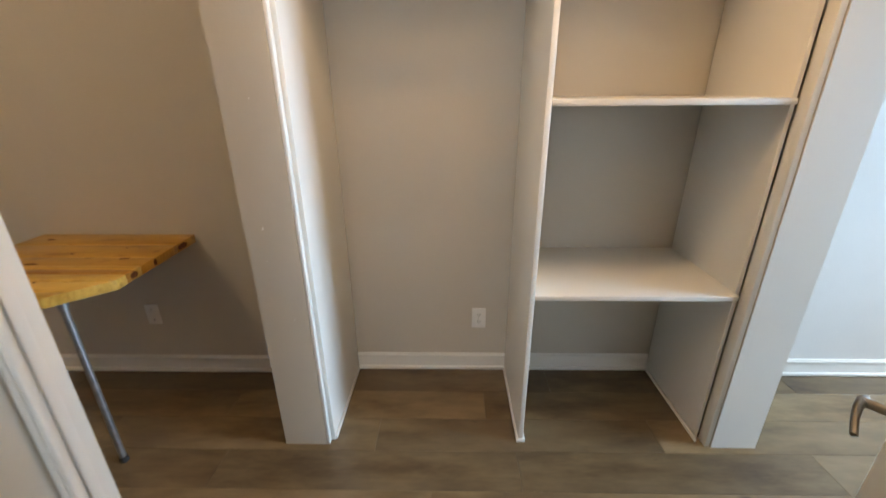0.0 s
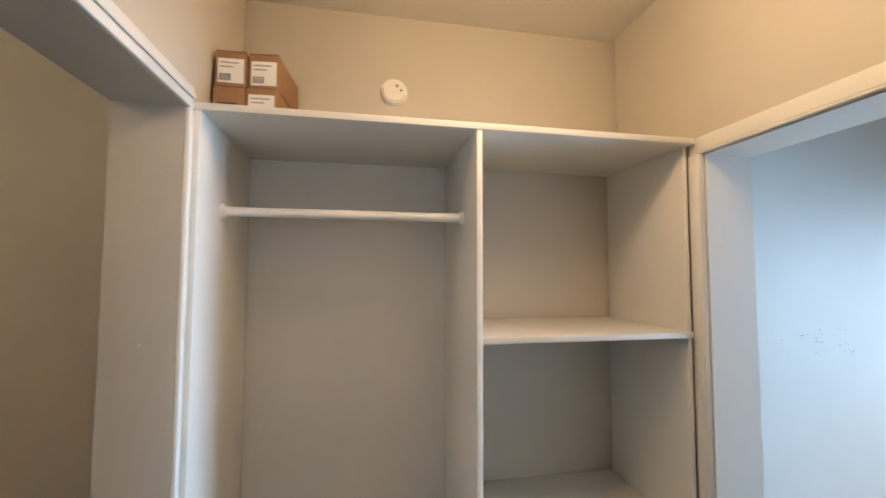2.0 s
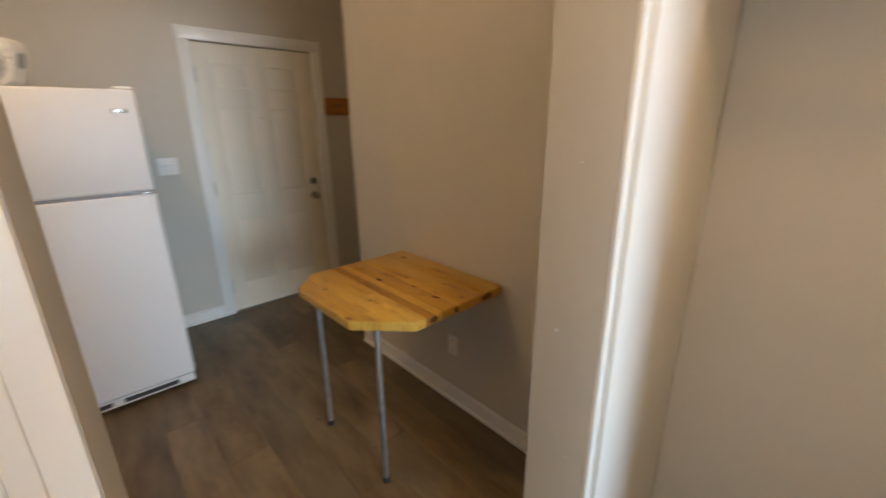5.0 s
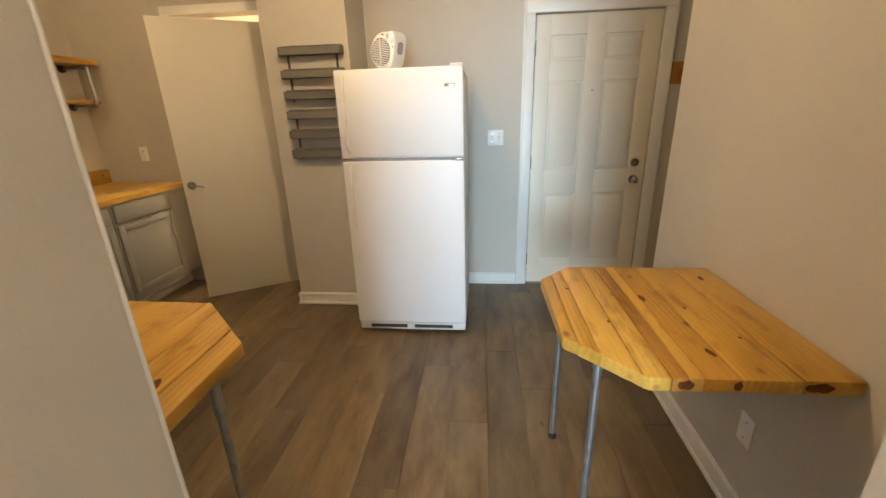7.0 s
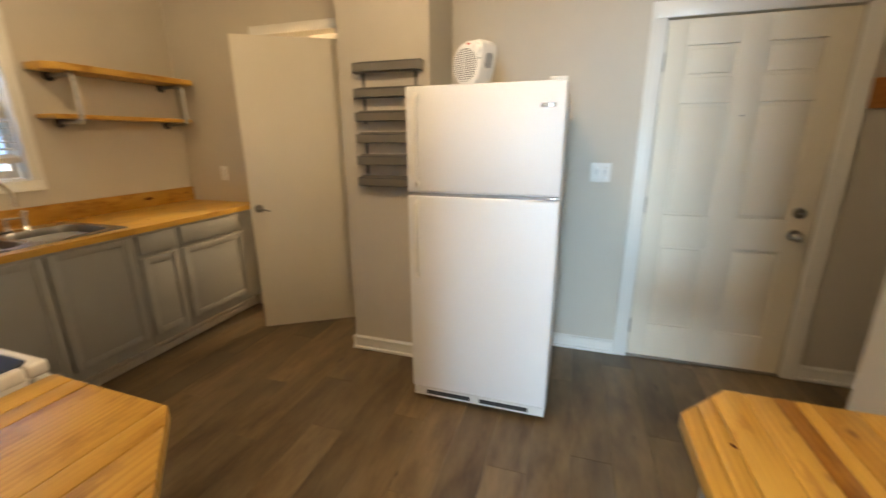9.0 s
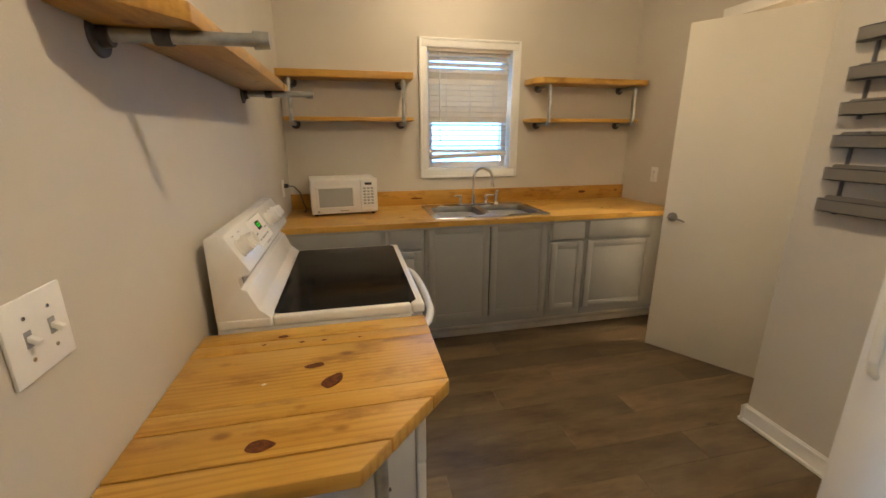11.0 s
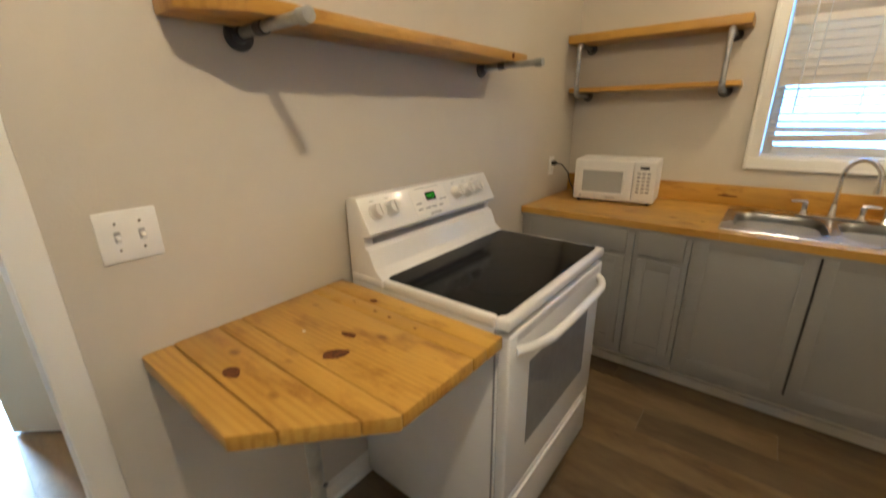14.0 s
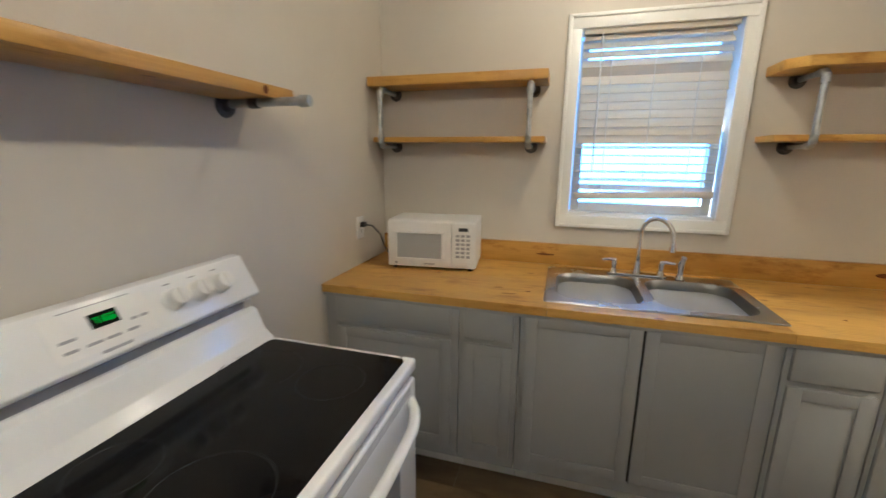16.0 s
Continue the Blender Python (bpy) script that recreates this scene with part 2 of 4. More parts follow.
def tube(bm, a, b, r, r2=None, n=20):
    """A capped rod from a to b."""
    a, b = Vector(a), Vector(b)
    m = Matrix.Translation((a + b) / 2) @ (b - a).to_track_quat("Z", "Y").to_matrix().to_4x4()
    bmesh.ops.create_cone(bm, cap_ends=True, segments=n, radius1=r, radius2=r if r2 is None else r2, depth=(b - a).length, matrix=m)
    return bm


def rod(a, b, r, r2=None, n=20):
    return tube(bmesh.new(), a, b, r, r2, n)


def sweep(points, r, n=14, closed_ends=True):
    """A round bar along a chain of points; r may be a number or one radius a point."""
    bm, rings = bmesh.new(), []
    pts = [Vector(p) for p in points]
    up = Vector((0.13, 0.31, 0.94))
    for i, p in enumerate(pts):
        d = (pts[min(i + 1, len(pts) - 1)] - pts[max(i - 1, 0)]).normalized()
        u = d.cross(up).normalized()
        v = d.cross(u)
        rr = r[i] if isinstance(r, (list, tuple)) else r
        rings.append([bm.verts.new(p + rr * (math.cos(k * math.tau / n) * u + math.sin(k * math.tau / n) * v)) for k in range(n)])
    for a, b in zip(rings, rings[1:]):
        for k in range(n):
            bm.faces.new((a[k], a[(k + 1) % n], b[(k + 1) % n], b[k]))
    if closed_ends:
        bm.faces.new(rings[0][::-1])
        bm.faces.new(rings[-1])
    bmesh.ops.recalc_face_normals(bm, faces=bm.faces)
    return bm


def prism(poly, z0, z1, bevel=0.0, seg=2):
    """An upright prism over a flat outline of (x, y)."""
    bm = bmesh.new()
    low = [bm.verts.new((x, y, z0)) for x, y in poly]
    top = [bm.verts.new((x, y, z1)) for x, y in poly]
    bm.faces.new(low[::-1])
    bm.faces.new(top)
    for k in range(len(poly)):
        j = (k + 1) % len(poly)
        bm.faces.new((low[k], low[j], top[j], top[k]))
    bmesh.ops.recalc_face_normals(bm, faces=bm.faces)
    if bevel:
        bmesh.ops.bevel(bm, geom=list(bm.edges), offset=bevel, segments=seg, affect="EDGES", profile=0.5)
    return bm


def extrude_y(profile, y0, y1, bevel=0.0, seg=2):
    """A profile of (x, z) drawn out along y."""
    bm = prism([(x, z) for x, z in profile], y0, y1, bevel, seg)
    bmesh.ops.transform(bm, matrix=Matrix(((1, 0, 0, 0), (0, 0, 1, 0), (0, 1, 0, 0), (0, 0, 0, 1))), verts=bm.verts)
    bmesh.ops.recalc_face_normals(bm, faces=bm.faces)
    return bm


def rounded(w, h, r, n=6):
    """A rounded rectangle's outline about the origin."""
    pts = []
    for cx, cy, a0 in ((w / 2 - r, h / 2 - r, 0), (-w / 2 + r, h / 2 - r, 90), (-w / 2 + r, -h / 2 + r, 180), (w / 2 - r, -h / 2 + r, 270)):
        for k in range(n + 1):
            a = radians(a0 + 90 * k / n)
            pts.append((cx + r * math.cos(a), cy + r * math.sin(a)))
    return pts


def clip(poly, lo, hi, axis):
    """A convex outline cut to lo <= coordinate <= hi."""
    for sign, bound in ((1, lo), (-1, -hi)):
        out = []
        for k, p in enumerate(poly):
            q = poly[(k + 1) % len(poly)]
            a, b = sign * p[axis] - bound, sign * q[axis] - bound
            if a >= 0:
                out.append(p)
            if (a < 0) != (b < 0):
                f = a / (a - b)
                out.append((p[0] + f * (q[0] - p[0]), p[1] + f * (q[1] - p[1])))
        poly = out
    return poly


def part(name, bm, material, parent, label="", smooth=True, m=None):
    mesh = bpy.data.meshes.new(name)
    if m is not None:
        bmesh.ops.transform(bm, matrix=m, verts=bm.verts)
    bm.normal_update()
    bm.to_mesh(mesh)
    bm.free()
    mesh.materials.append(material)
    if smooth:
        mesh.shade_smooth()
        mesh.set_sharp_from_angle(angle=radians(32))
    ob = new(name, mesh)
    if parent is not None:
        ob.parent = parent
    return tagged(ob, label)


def thing(name, label, category, m=None, group=""):
    ob = new(name)
    ob.empty_display_size = 0.05
    if m is not None:
        ob.matrix_world = m
    return tagged(ob, label, category, group)


def setting(name, bm, material, label, category="wall"):
    return tagged(part(name, bm, material, None, smooth=False), label, category, kind="structure")


# ---- rooms ----
EX, WX = -0.03, -2.85          # kitchen's side walls
SY = -4.13                     # kitchen's window wall
KH, HH = 2.60, 2.70            # ceilings of kitchen and hall
HX, RX, RX2 = 0.178, 1.79, 2.00  # hall's side walls
DY = -1.735                    # hall's south wall
CB = 0.034                     # back of the closet

setting("floor", boxes((-4.6, 5.2, -4.6, 1.7, -0.12, -0.006)), SUBFLOOR, "dark underlay beneath the vinyl planks", "floor")
setting("wall_table", boxes((-1.73, 0.16, 0.0, 0.13, 0, 2.9)), WALL, "greige painted wall behind the wall table")
setting("wall_closet", boxes((0.16, 1.83, CB, 0.13, 0, 2.9)), WALL, "greige painted wall at the back of the closet")
setting("wall_room_backing", boxes((1.83, 5.06, 0.0, 0.13, 0, 2.9)), WALL, "wall behind the pale painted room wall")
setting("wall_stove", boxes((EX, HX, -4.30, -1.352, 0, 2.9), (0.0, HX, -1.352, -0.49, 2.04, 2.9), (0.0, HX, -0.49, 0, 0, 2.9), (EX, 0.0, -1.352, 0.0, 2.16, 2.9)), WALL,
        "greige painted wall with a wide cased opening")
setting("wall_window", boxes((-4.4, -1.76, SY - 0.16, SY, 0, 2.9), (-1.08, EX, SY - 0.16, SY, 0, 2.9), (-1.76, -1.08, SY - 0.16, SY, 0, 1.18),
                             (-1.76, -1.08, SY - 0.16, SY, 2.08, 2.9)), WALL, "greige painted wall with one window over the sink")
setting("wall_entry", boxes((WX - 0.13, WX, 0.318, 1.5, 0, 2.9), (WX - 0.13, WX, -0.545, 0.318, 2.04, 2.9), (WX - 0.13, WX, -2.505, -0.545, 0, 2.9),
                            (WX - 0.13, WX, -3.255, -2.505, 2.15, 2.9), (WX - 0.13, WX, SY, -3.255, 0, 2.9)), WALL,
        "greige painted wall with entry door and pantry opening")
setting("wall_chase", boxes((WX, -2.41, -2.335, -1.765, 0, KH), bevel=0.004), WALL, "greige painted boxed-out chase beside the fridge")
setting("wall_alcove", boxes((-1.73, -1.60, 0.13, 1.5, 0, 2.9), (WX, -1.60, 1.5, 1.62, 0, 2.9)), WALL, "greige painted walls of a narrow alcove")
setting("wall_right", boxes((RX + 0.02, RX2, -0.485, 0, 0, 2.9), (RX + 0.02, RX2, -1.30, -0.485, 2.005, 2.9), (RX + 0.02, RX2, -3.4, -1.30, 0, 2.9)), WALL,
        "greige painted hall wall with an open doorway")
setting("wall_hall_south", boxes((HX, 0.195, DY - 0.12, DY, 0, 2.9), (0.195, 0.915, DY - 0.12, DY, 2.04, 2.9), (0.915, RX + 0.02, DY - 0.12, DY, 0, 2.9)), WALL,
        "greige painted hall wall with a doorway")
setting("wall_back_room", boxes((HX, RX2, -3.52, -3.4, 0, 2.9)), WALL_B, "plain pale wall")
setting("wall_room_east", boxes((5.0, 5.13, -3.5, -1.75, 0, 2.9), (5.0, 5.13, -0.45, 0, 0, 2.9), (5.0, 5.13, -1.75, -0.45, 0, 0.8), (5.0, 5.13, -1.75, -0.45, 2.1, 2.9)),
        WALL_B, "pale wall with a bright window")
setting("wall_room_south", boxes((RX2, 5.0, -3.5, -3.38, 0, 2.9)), WALL_B, "plain pale wall")
setting("wall_room_north", boxes((RX2, 5.0, -0.004, 0.0, 0, 2.9)), WALL_B, "pale painted wall with scuffs and dents")
setting("wall_pantry", boxes((-4.5, -4.38, -4.2, -1.6, 0, 2.9), (-4.4, WX - 0.13, -1.72, -1.6, 0, 2.9)), WALL, "plain greige pantry walls")
setting("ceiling_kitchen", boxes((-4.5, EX, SY - 0.16, 1.62, KH, KH + 0.1)), CEIL, "off-white painted kitchen ceiling", "ceiling")
setting("ceiling_hall", boxes((HX - 0.2, 5.13, -3.5, 0.13, HH, HH + 0.1)), CEIL, "off-white painted hall ceiling", "ceiling")


def moulding_x(bm, x0, x1, y, side, h=0.085):
    """Baseboard along x on a wall at y; side: +1 when the room lies towards +y."""
    box(bm, x0, x1, y, y + side * 0.010, 0, h - 0.010, 0.001, 1)
    box(bm, x0, x1, y, y + side * 0.015, h - 0.012, h + 0.006, 0.004, 2)
    box(bm, x0, x1, y, y + side * 0.008, h + 0.004, h + 0.014, 0.002, 1)
    box(bm, x0, x1, y, y + side * 0.022, 0, 0.020, 0.006, 3)


def moulding_y(bm, y0, y1, x, side, h=0.085):
    box(bm, x, x + side * 0.010, y0, y1, 0, h - 0.010, 0.001, 1)
    box(bm, x, x + side * 0.015, y0, y1, h - 0.012, h + 0.006, 0.004, 2)
    box(bm, x, x + side * 0.008, y0, y1, h + 0.004, h + 0.014, 0.002, 1)
    box(bm, x, x + side * 0.022, y0, y1, 0, 0.020, 0.006, 3)


def baseboard(name, runs, label="white painted wooden baseboard with shoe moulding"):
    bm = bmesh.new()
    for kind, *r in runs:
        (moulding_x if kind == "x" else moulding_y)(bm, *r)
    return tagged(part(name, bm, TRIM, None), label, "baseboard", kind="structure")


baseboard("baseboard_table_wall", [("x", -1.73, 0.0, 0.0, -1)])
baseboard("baseboard_entry", [("y", -1.765, -0.63, WX, 1), ("y", 0.402, 1.5, WX, 1), ("y", -3.44, -3.325, WX, 1)])
baseboard("baseboard_chase", [("y", -2.335, -1.765, -2.41, 1), ("x", WX, -2.41, -1.765, 1), ("x", WX, -2.388, -2.335, -1)])
baseboard("baseboard_stove_wall", [("y", -3.4, -1.46, EX, -1)])
baseboard("baseboard_alcove", [("y", 0.0, 1.5, -1.73, -1)])
baseboard("baseboard_closet", [("x", 0.208, 1.002, CB, -1), ("x", 1.023, 1.767, CB, -1)], "white painted wooden baseboard inside the closet")
baseboard("baseboard_room", [("x", RX2, 5.0, -0.004, -1)])
baseboard("baseboard_hall", [("y", -1.73, -1.42, HX, 1), ("x", 0.98, RX, DY, 1), ("y", -1.73, -1.37, RX + 0.02, -1)])


def casing(name, strips, label):
    """Door or window trim out of boxes with stepped, rounded edges."""
    bm = bmesh.new()
    for r in strips:
        box(bm, *r, bevel=0.004, seg=2)
    return tagged(part(name, bm, TRIM, None), label, "trim", kind="structure")


W = 0.062
casing("trim_kitchen_opening", [
    (HX, HX + 0.014, -0.49, -0.466, 0, 2.04), (HX, HX + 0.014, -1.352 - W, -1.352, 0, 2.04), (HX, HX + 0.014, -1.352 - W, -0.466, 2.04, 2.04 + W),
    (HX + 0.014, HX + 0.021, -1.395, -1.377, 0, 2.04), (HX + 0.014, HX + 0.021, -1.395, -0.472, 2.065, 2.083),
    (HX + 0.014, HX + 0.024, -1.414, -1.400, 0, 2.10)], "white moulded casing round the kitchen opening")
casing("trim_kitchen_side", [(EX - 0.010, EX, -1.352 - W, -1.352, 0, 2.04)],
       "flat casing on the kitchen side of the opening")
casing("trim_right_doorway", [
    (RX - 0.002, RX + 0.02, -0.485, -0.437, 0, 2.005), (RX + 0.006, RX + 0.02, -1.36, -1.30, 0, 2.005), (RX + 0.006, RX + 0.02, -1.36, -0.435, 2.005, 2.065),
    (RX + 0.003, RX + 0.006, -0.4849, -0.476, 0, 2.005), (RX + 0.003, RX + 0.006, -1.31, -1.3001, 0, 2.005), (RX + 0.003, RX + 0.006, -1.31, -0.476, 2.0051, 2.014)], "white moulded casing round a doorway")
setting("door_jamb_right", boxes((RX + 0.022, RX2 - 0.002, -0.489, -0.4855, 0, 2.001), (RX + 0.022, RX2 - 0.002, -1.2995, -0.489, 2.001, 2.0045),
                                 (RX + 0.022, RX2 - 0.002, -1.2995, -1.296, 0, 2.001)), TRIM, "white painted door jamb lining", "door jamb")
casing("trim_back_doorway", [(0.915, 0.975, DY, DY + 0.014, 0, 2.04), (HX + 0.002, 0.975, DY, DY + 0.014, 2.04, 2.10)],
       "white casing round a doorway")
casing("trim_entry_door", [(WX, WX + 0.016, -0.627, -0.545, 0, 2.04), (WX, WX + 0.016, 0.318, 0.400, 0, 2.04), (WX, WX + 0.016, -0.627, 0.400, 2.04, 2.122),
                           (WX + 0.016, WX + 0.022, -0.627, -0.607, 0, 2.122), (WX + 0.016, WX + 0.022, 0.380, 0.400, 0, 2.122)], "white casing round the entry door")
casing("trim_pantry", [(WX, WX + 0.014, -3.32, -3.255, 0, 2.15), (WX, WX + 0.014, -2.505, -2.445, 0, 2.15), (WX, WX + 0.014, -3.32, -2.445, 2.15, 2.21)],
       "painted casing round the pantry opening")
casing("trim_window", [(-1.082, -1.018, SY, SY + 0.018, 1.185, 2.075), (-1.818, -1.754, SY, SY + 0.018, 1.185, 2.075), (-1.818, -1.018, SY, SY + 0.018, 2.075, 2.14),
                       (-1.818, -1.018, SY, SY + 0.018, 1.122, 1.185), (-1.036, -1.018, SY + 0.018, SY + 0.025, 1.122, 2.14), (-1.818, -1.80, SY + 0.018, SY + 0.025, 1.122, 2.14),
                       (-1.80, -1.036, SY + 0.018, SY + 0.025, 2.122, 2.14), (-1.80, -1.036, SY + 0.018, SY + 0.025, 1.122, 1.14)], "white picture-frame window casing")

stove_wall = bpy.data.objects["wall_stove"]
for x, z_, r in ((0.066, 0.98, 0.004), (0.095, 1.40, 0.002), (0.125, 0.62, 0.002), (0.06, 0.86, 0.0015)):
    part("paint_chip", prism([(r * math.cos(k), 1.4 * r * math.sin(k * 1.0)) for k in (0, 1, 2, 3.1, 4, 5.2)], 0, 0.0006), LABEL, stove_wall, smooth=False, m=pose(x, -0.4902, z_, 90))
room_wall = bpy.data.objects["wall_room_north"]
for k in range(22):
    r = random.uniform(0.002, 0.005)
    part("dent", prism(rounded(2 * r, 1.3 * r, 0.5 * r, 2), 0, 0.0007), DULL, room_wall, smooth=False, m=pose(random.uniform(2.63, 3.16), -0.0042, random.choice((1.19, 1.25, 1.30)) + random.uniform(-0.02, 0.02), 90, 0, 0))

# ---- window with blind ----
win = tagged(new("window_1"), "double-hung window with white frame behind a blind", "window", kind="structure")
win.location = (-1.418, SY - 0.10, 1.18)
for n, (a, b) in enumerate(((0.02, 0.44), (0.44, 0.87))):
    y = -0.02 if n else 0.02
    part("window_frame", boxes((-0.33, -0.29, y - 0.018, y + 0.018, a, b), (0.29, 0.33, y - 0.018, y + 0.018, a, b), (-0.29, 0.29, y - 0.018, y + 0.018, a, a + 0.045),
                               (-0.29, 0.29, y - 0.018, y + 0.018, b - 0.04, b), bevel=0.003), TRIM, win)
    pane = part("pane", boxes((-0.29, 0.29, y - 0.002, y + 0.002, a + 0.045, b - 0.04)), GLASS, win, "clear glass", False)
    pane.visible_shadow = False
part("window_sill", boxes((-0.335, 0.335, -0.05, 0.08, 0.0, 0.018), bevel=0.003), TRIM, win)

blind = thing("window_blind", "wide-slat white window blind, unevenly closed", "blind", pose(-1.418, SY - 0.028, 1.20))
part("head_rail", boxes((-0.325, 0.325, -0.02, 0.03, 0.850, 0.879), bevel=0.004), BLIND, blind)
tilts = [-46, -44, -47, -52, 62, -66, -64, -65, -66, -64, -65, -66, -70, -14, -6, -4, -8, -12, -30]
zs = []
z = 0.842
for n, tilt in enumerate(tilts):
    sl = boxes((-0.316, 0.322, -0.0245, 0.0245, -0.0014, 0.0014), bevel=0.001, seg=1)
    part("slat", sl, BLIND, blind, m=pose(0, 0.005, z, tilt, 0, random.uniform(-0.4, 0.4)) @ pose(0, 0, 0, 0, random.uniform(-0.4, 0.4)))
    zs.append(z)
    z -= 0.0396
part("bottom_rail", boxes((-0.318, 0.318, -0.025, 0.025, -0.017, 0.017), bevel=0.004), BLIND, blind, m=pose(0, 0.006, z + 0.005, 0, 2.2))
for x in (-0.19, 0.0, 0.19):
    part("ladder_cord", rod((x, 0.030, 0.85), (x, 0.030, z + 0.01), 0.0018, n=6), LABEL, blind)
part("tilt_wand", rod((0.240, 0.036, 0.850), (0.240, 0.038, 0.205), 0.004, n=8), PLASTIC, blind)

# this wall glows by itself in place of being lit by day
siding = tagged(new("backdrop_neighbour"), "siding wall of a neighbouring house, blue daylight put in as glow", "backdrop", kind="structure")
part("glowing_siding_wall", boxes((-5.5, 2.5, -9.1, -9.0, -0.5, 3.4)), OUTSIDE_GLOW, siding, smooth=False)
setting("ground", boxes((-60, 60, -60, 60, -0.35, -0.13)), plain("ground_soil", (0.12, 0.11, 0.07), 0.9, 0, 0.3, 3), "bare ground outside the house", "ground")

# ---- doors ----


def lever(parent, at, side, reach, metal, label="satin nickel lever handle"):
    """A rosette with a curved lever. side: unit vector out of the leaf; reach: unit vector along the lever."""
    a, s, r = Vector(at), Vector(side), Vector(reach)
    up = Vector((0, 0, 1))
    bm = rod(a, a + 0.009 * s, 0.030, 0.026, 28)
    tube(bm, a + 0.009 * s, a + 0.012 * s, 0.024, 0.018, 28)
    tube(bm, a + 0.010 * s, a + 0.048 * s, 0.0085)
    h = part("handle", bm, metal, parent, label)
    pts = [a + 0.043 * s - 0.012 * r, a + 0.046 * s, a + 0.048 * s + 0.026 * r - 0.001 * up, a + 0.046 * s + 0.056 * r - 0.006 * up, a + 0.041 * s + 0.082 * r - 0.016 * up]
    part("lever", sweep(pts, [0.0065, 0.0078, 0.0066, 0.0056, 0.005]), metal, h)
    return h


def six_panel(parent, y0, y1, h, thick, rows, cols):
    """A moulded six-panel leaf facing +x at x = 0, its pieces under parent."""
    part("leaf", boxes((-thick, -0.015, y0, y1, 0.008, h), bevel=0.002), DOORW, parent)
    ys = [y0] + [v for c in cols for v in c] + [y1]
    for k in range(0, len(ys), 2):
        part("stile", boxes((-0.015, 0, ys[k], ys[k + 1], 0.008, h), bevel=0.0045, seg=3), DOORW, parent)
    zs_ = [0.008] + [v for c in rows for v in c] + [h]
    for c in cols:
        for k in range(0, len(zs_), 2):
            part("rail", boxes((-0.015, -0.0002, c[0] - 0.004, c[1] + 0.004, zs_[k], zs_[k + 1]), bevel=0.0045, seg=3), DOORW, parent)
        for r in rows:
            part("raised_panel", boxes((-0.0152, -0.003, c[0] + 0.020, c[1] - 0.020, r[0] + 0.020, r[1] - 0.020), bevel=0.0038, seg=2), DOORW, parent)


entry = thing("entry_door", "closed white six-panel entry door with deadbolt", "door", pose(WX - 0.012, 0.014, 0))
six_panel(entry, -0.553, 0.300, 2.032, 0.045, [(0.24, 0.775), (0.965, 1.60), (1.735, 1.90)], [(-0.445, -0.200), (-0.065, 0.180)])
part("deadbolt", tube(rod((0, 0.226, 1.008), (0.018, 0.226, 1.008), 0.032, 0.027, 28), (0.018, 0.226, 1.008), (0.028, 0.226, 1.008), 0.010), NICKEL, entry, "satin nickel deadbolt")
k = rod((0, 0.226, 0.880), (0.010, 0.226, 0.880), 0.034, 0.030, 28)
tube(k, (0.010, 0.226, 0.880), (0.040, 0.226, 0.880), 0.012)
bmesh.ops.create_uvsphere(k, u_segments=20, v_segments=12, radius=0.027, matrix=Matrix.Translation((0.052, 0.226, 0.880)) @ Matrix.Diagonal((0.75, 1, 1, 1)))
part("door_knob", k, NICKEL, entry, "satin nickel round knob")
part("peephole", rod((0, -0.133, 1.53), (0.004, -0.133, 1.53), 0.006, n=12), PEWTER, entry)
for hz in (0.22, 1.02, 1.82):
    part("hinge", rod((0.006, -0.556, hz - 0.05), (0.006, -0.556, hz + 0.05), 0.007, n=10), NICKEL, entry)
setting("door_threshold", boxes((WX - 0.12, WX + 0.012, -0.545, 0.318, 0.0, 0.012), bevel=0.003), PEWTER, "worn metal door threshold", "threshold")

PANTRY = math.degrees(math.atan2(-3.165 + 2.535, -2.455 + 2.855))
pantry = thing("pantry_door", "plain cream slab door standing ajar", "door", pose(-2.855, -2.535, 0, 0, 0, PANTRY))
part("leaf", boxes((0, 0.735, -0.035, 0, 0.012, 2.075), bevel=0.003), DOORW, pantry)
lever(pantry, (0.680, 0.0, 0.935), (0, 1, 0), (-1, 0, 0), PEWTER, "aged pewter lever handle")
lever(pantry, (0.680, -0.035, 0.935), (0, -1, 0), (-1, 0, 0), NICKEL)
part("latch_plate", boxes((0.7352, 0.7365, -0.029, -0.006, 0.905, 0.965)), NICKEL, pantry)
for hz in (0.22, 1.05, 1.85):
    part("hinge", rod((-0.005, 0.006, hz - 0.045), (-0.005, 0.006, hz + 0.045), 0.008, n=10), PEWTER, pantry)

LEAF = math.degrees(math.atan2(-1.245 + 1.721, 1.47 - 0.903))
halldoor = thing("hall_door", "white slab door standing open in the hall", "door", pose(0.903, -1.721, 0, 0, 0, LEAF))
part("leaf", boxes((0, 0.74, -0.035, 0, 0.012, 2.035), bevel=0.003), DOORW, halldoor)
lever(halldoor, (0.682, 0.0, 0.935), (0, 1, 0), (-1, 0, 0), PEWTER, "aged pewter lever handle")
lever(halldoor, (0.682, -0.035, 0.935), (0, -1, 0), (-1, 0, 0), PEWTER, "aged pewter lever handle")
for hz in (0.22, 1.05, 1.85):
    part("hinge", rod((-0.005, 0.006, hz - 0.045), (-0.005, 0.006, hz + 0.045), 0.008, n=10), PEWTER, halldoor)

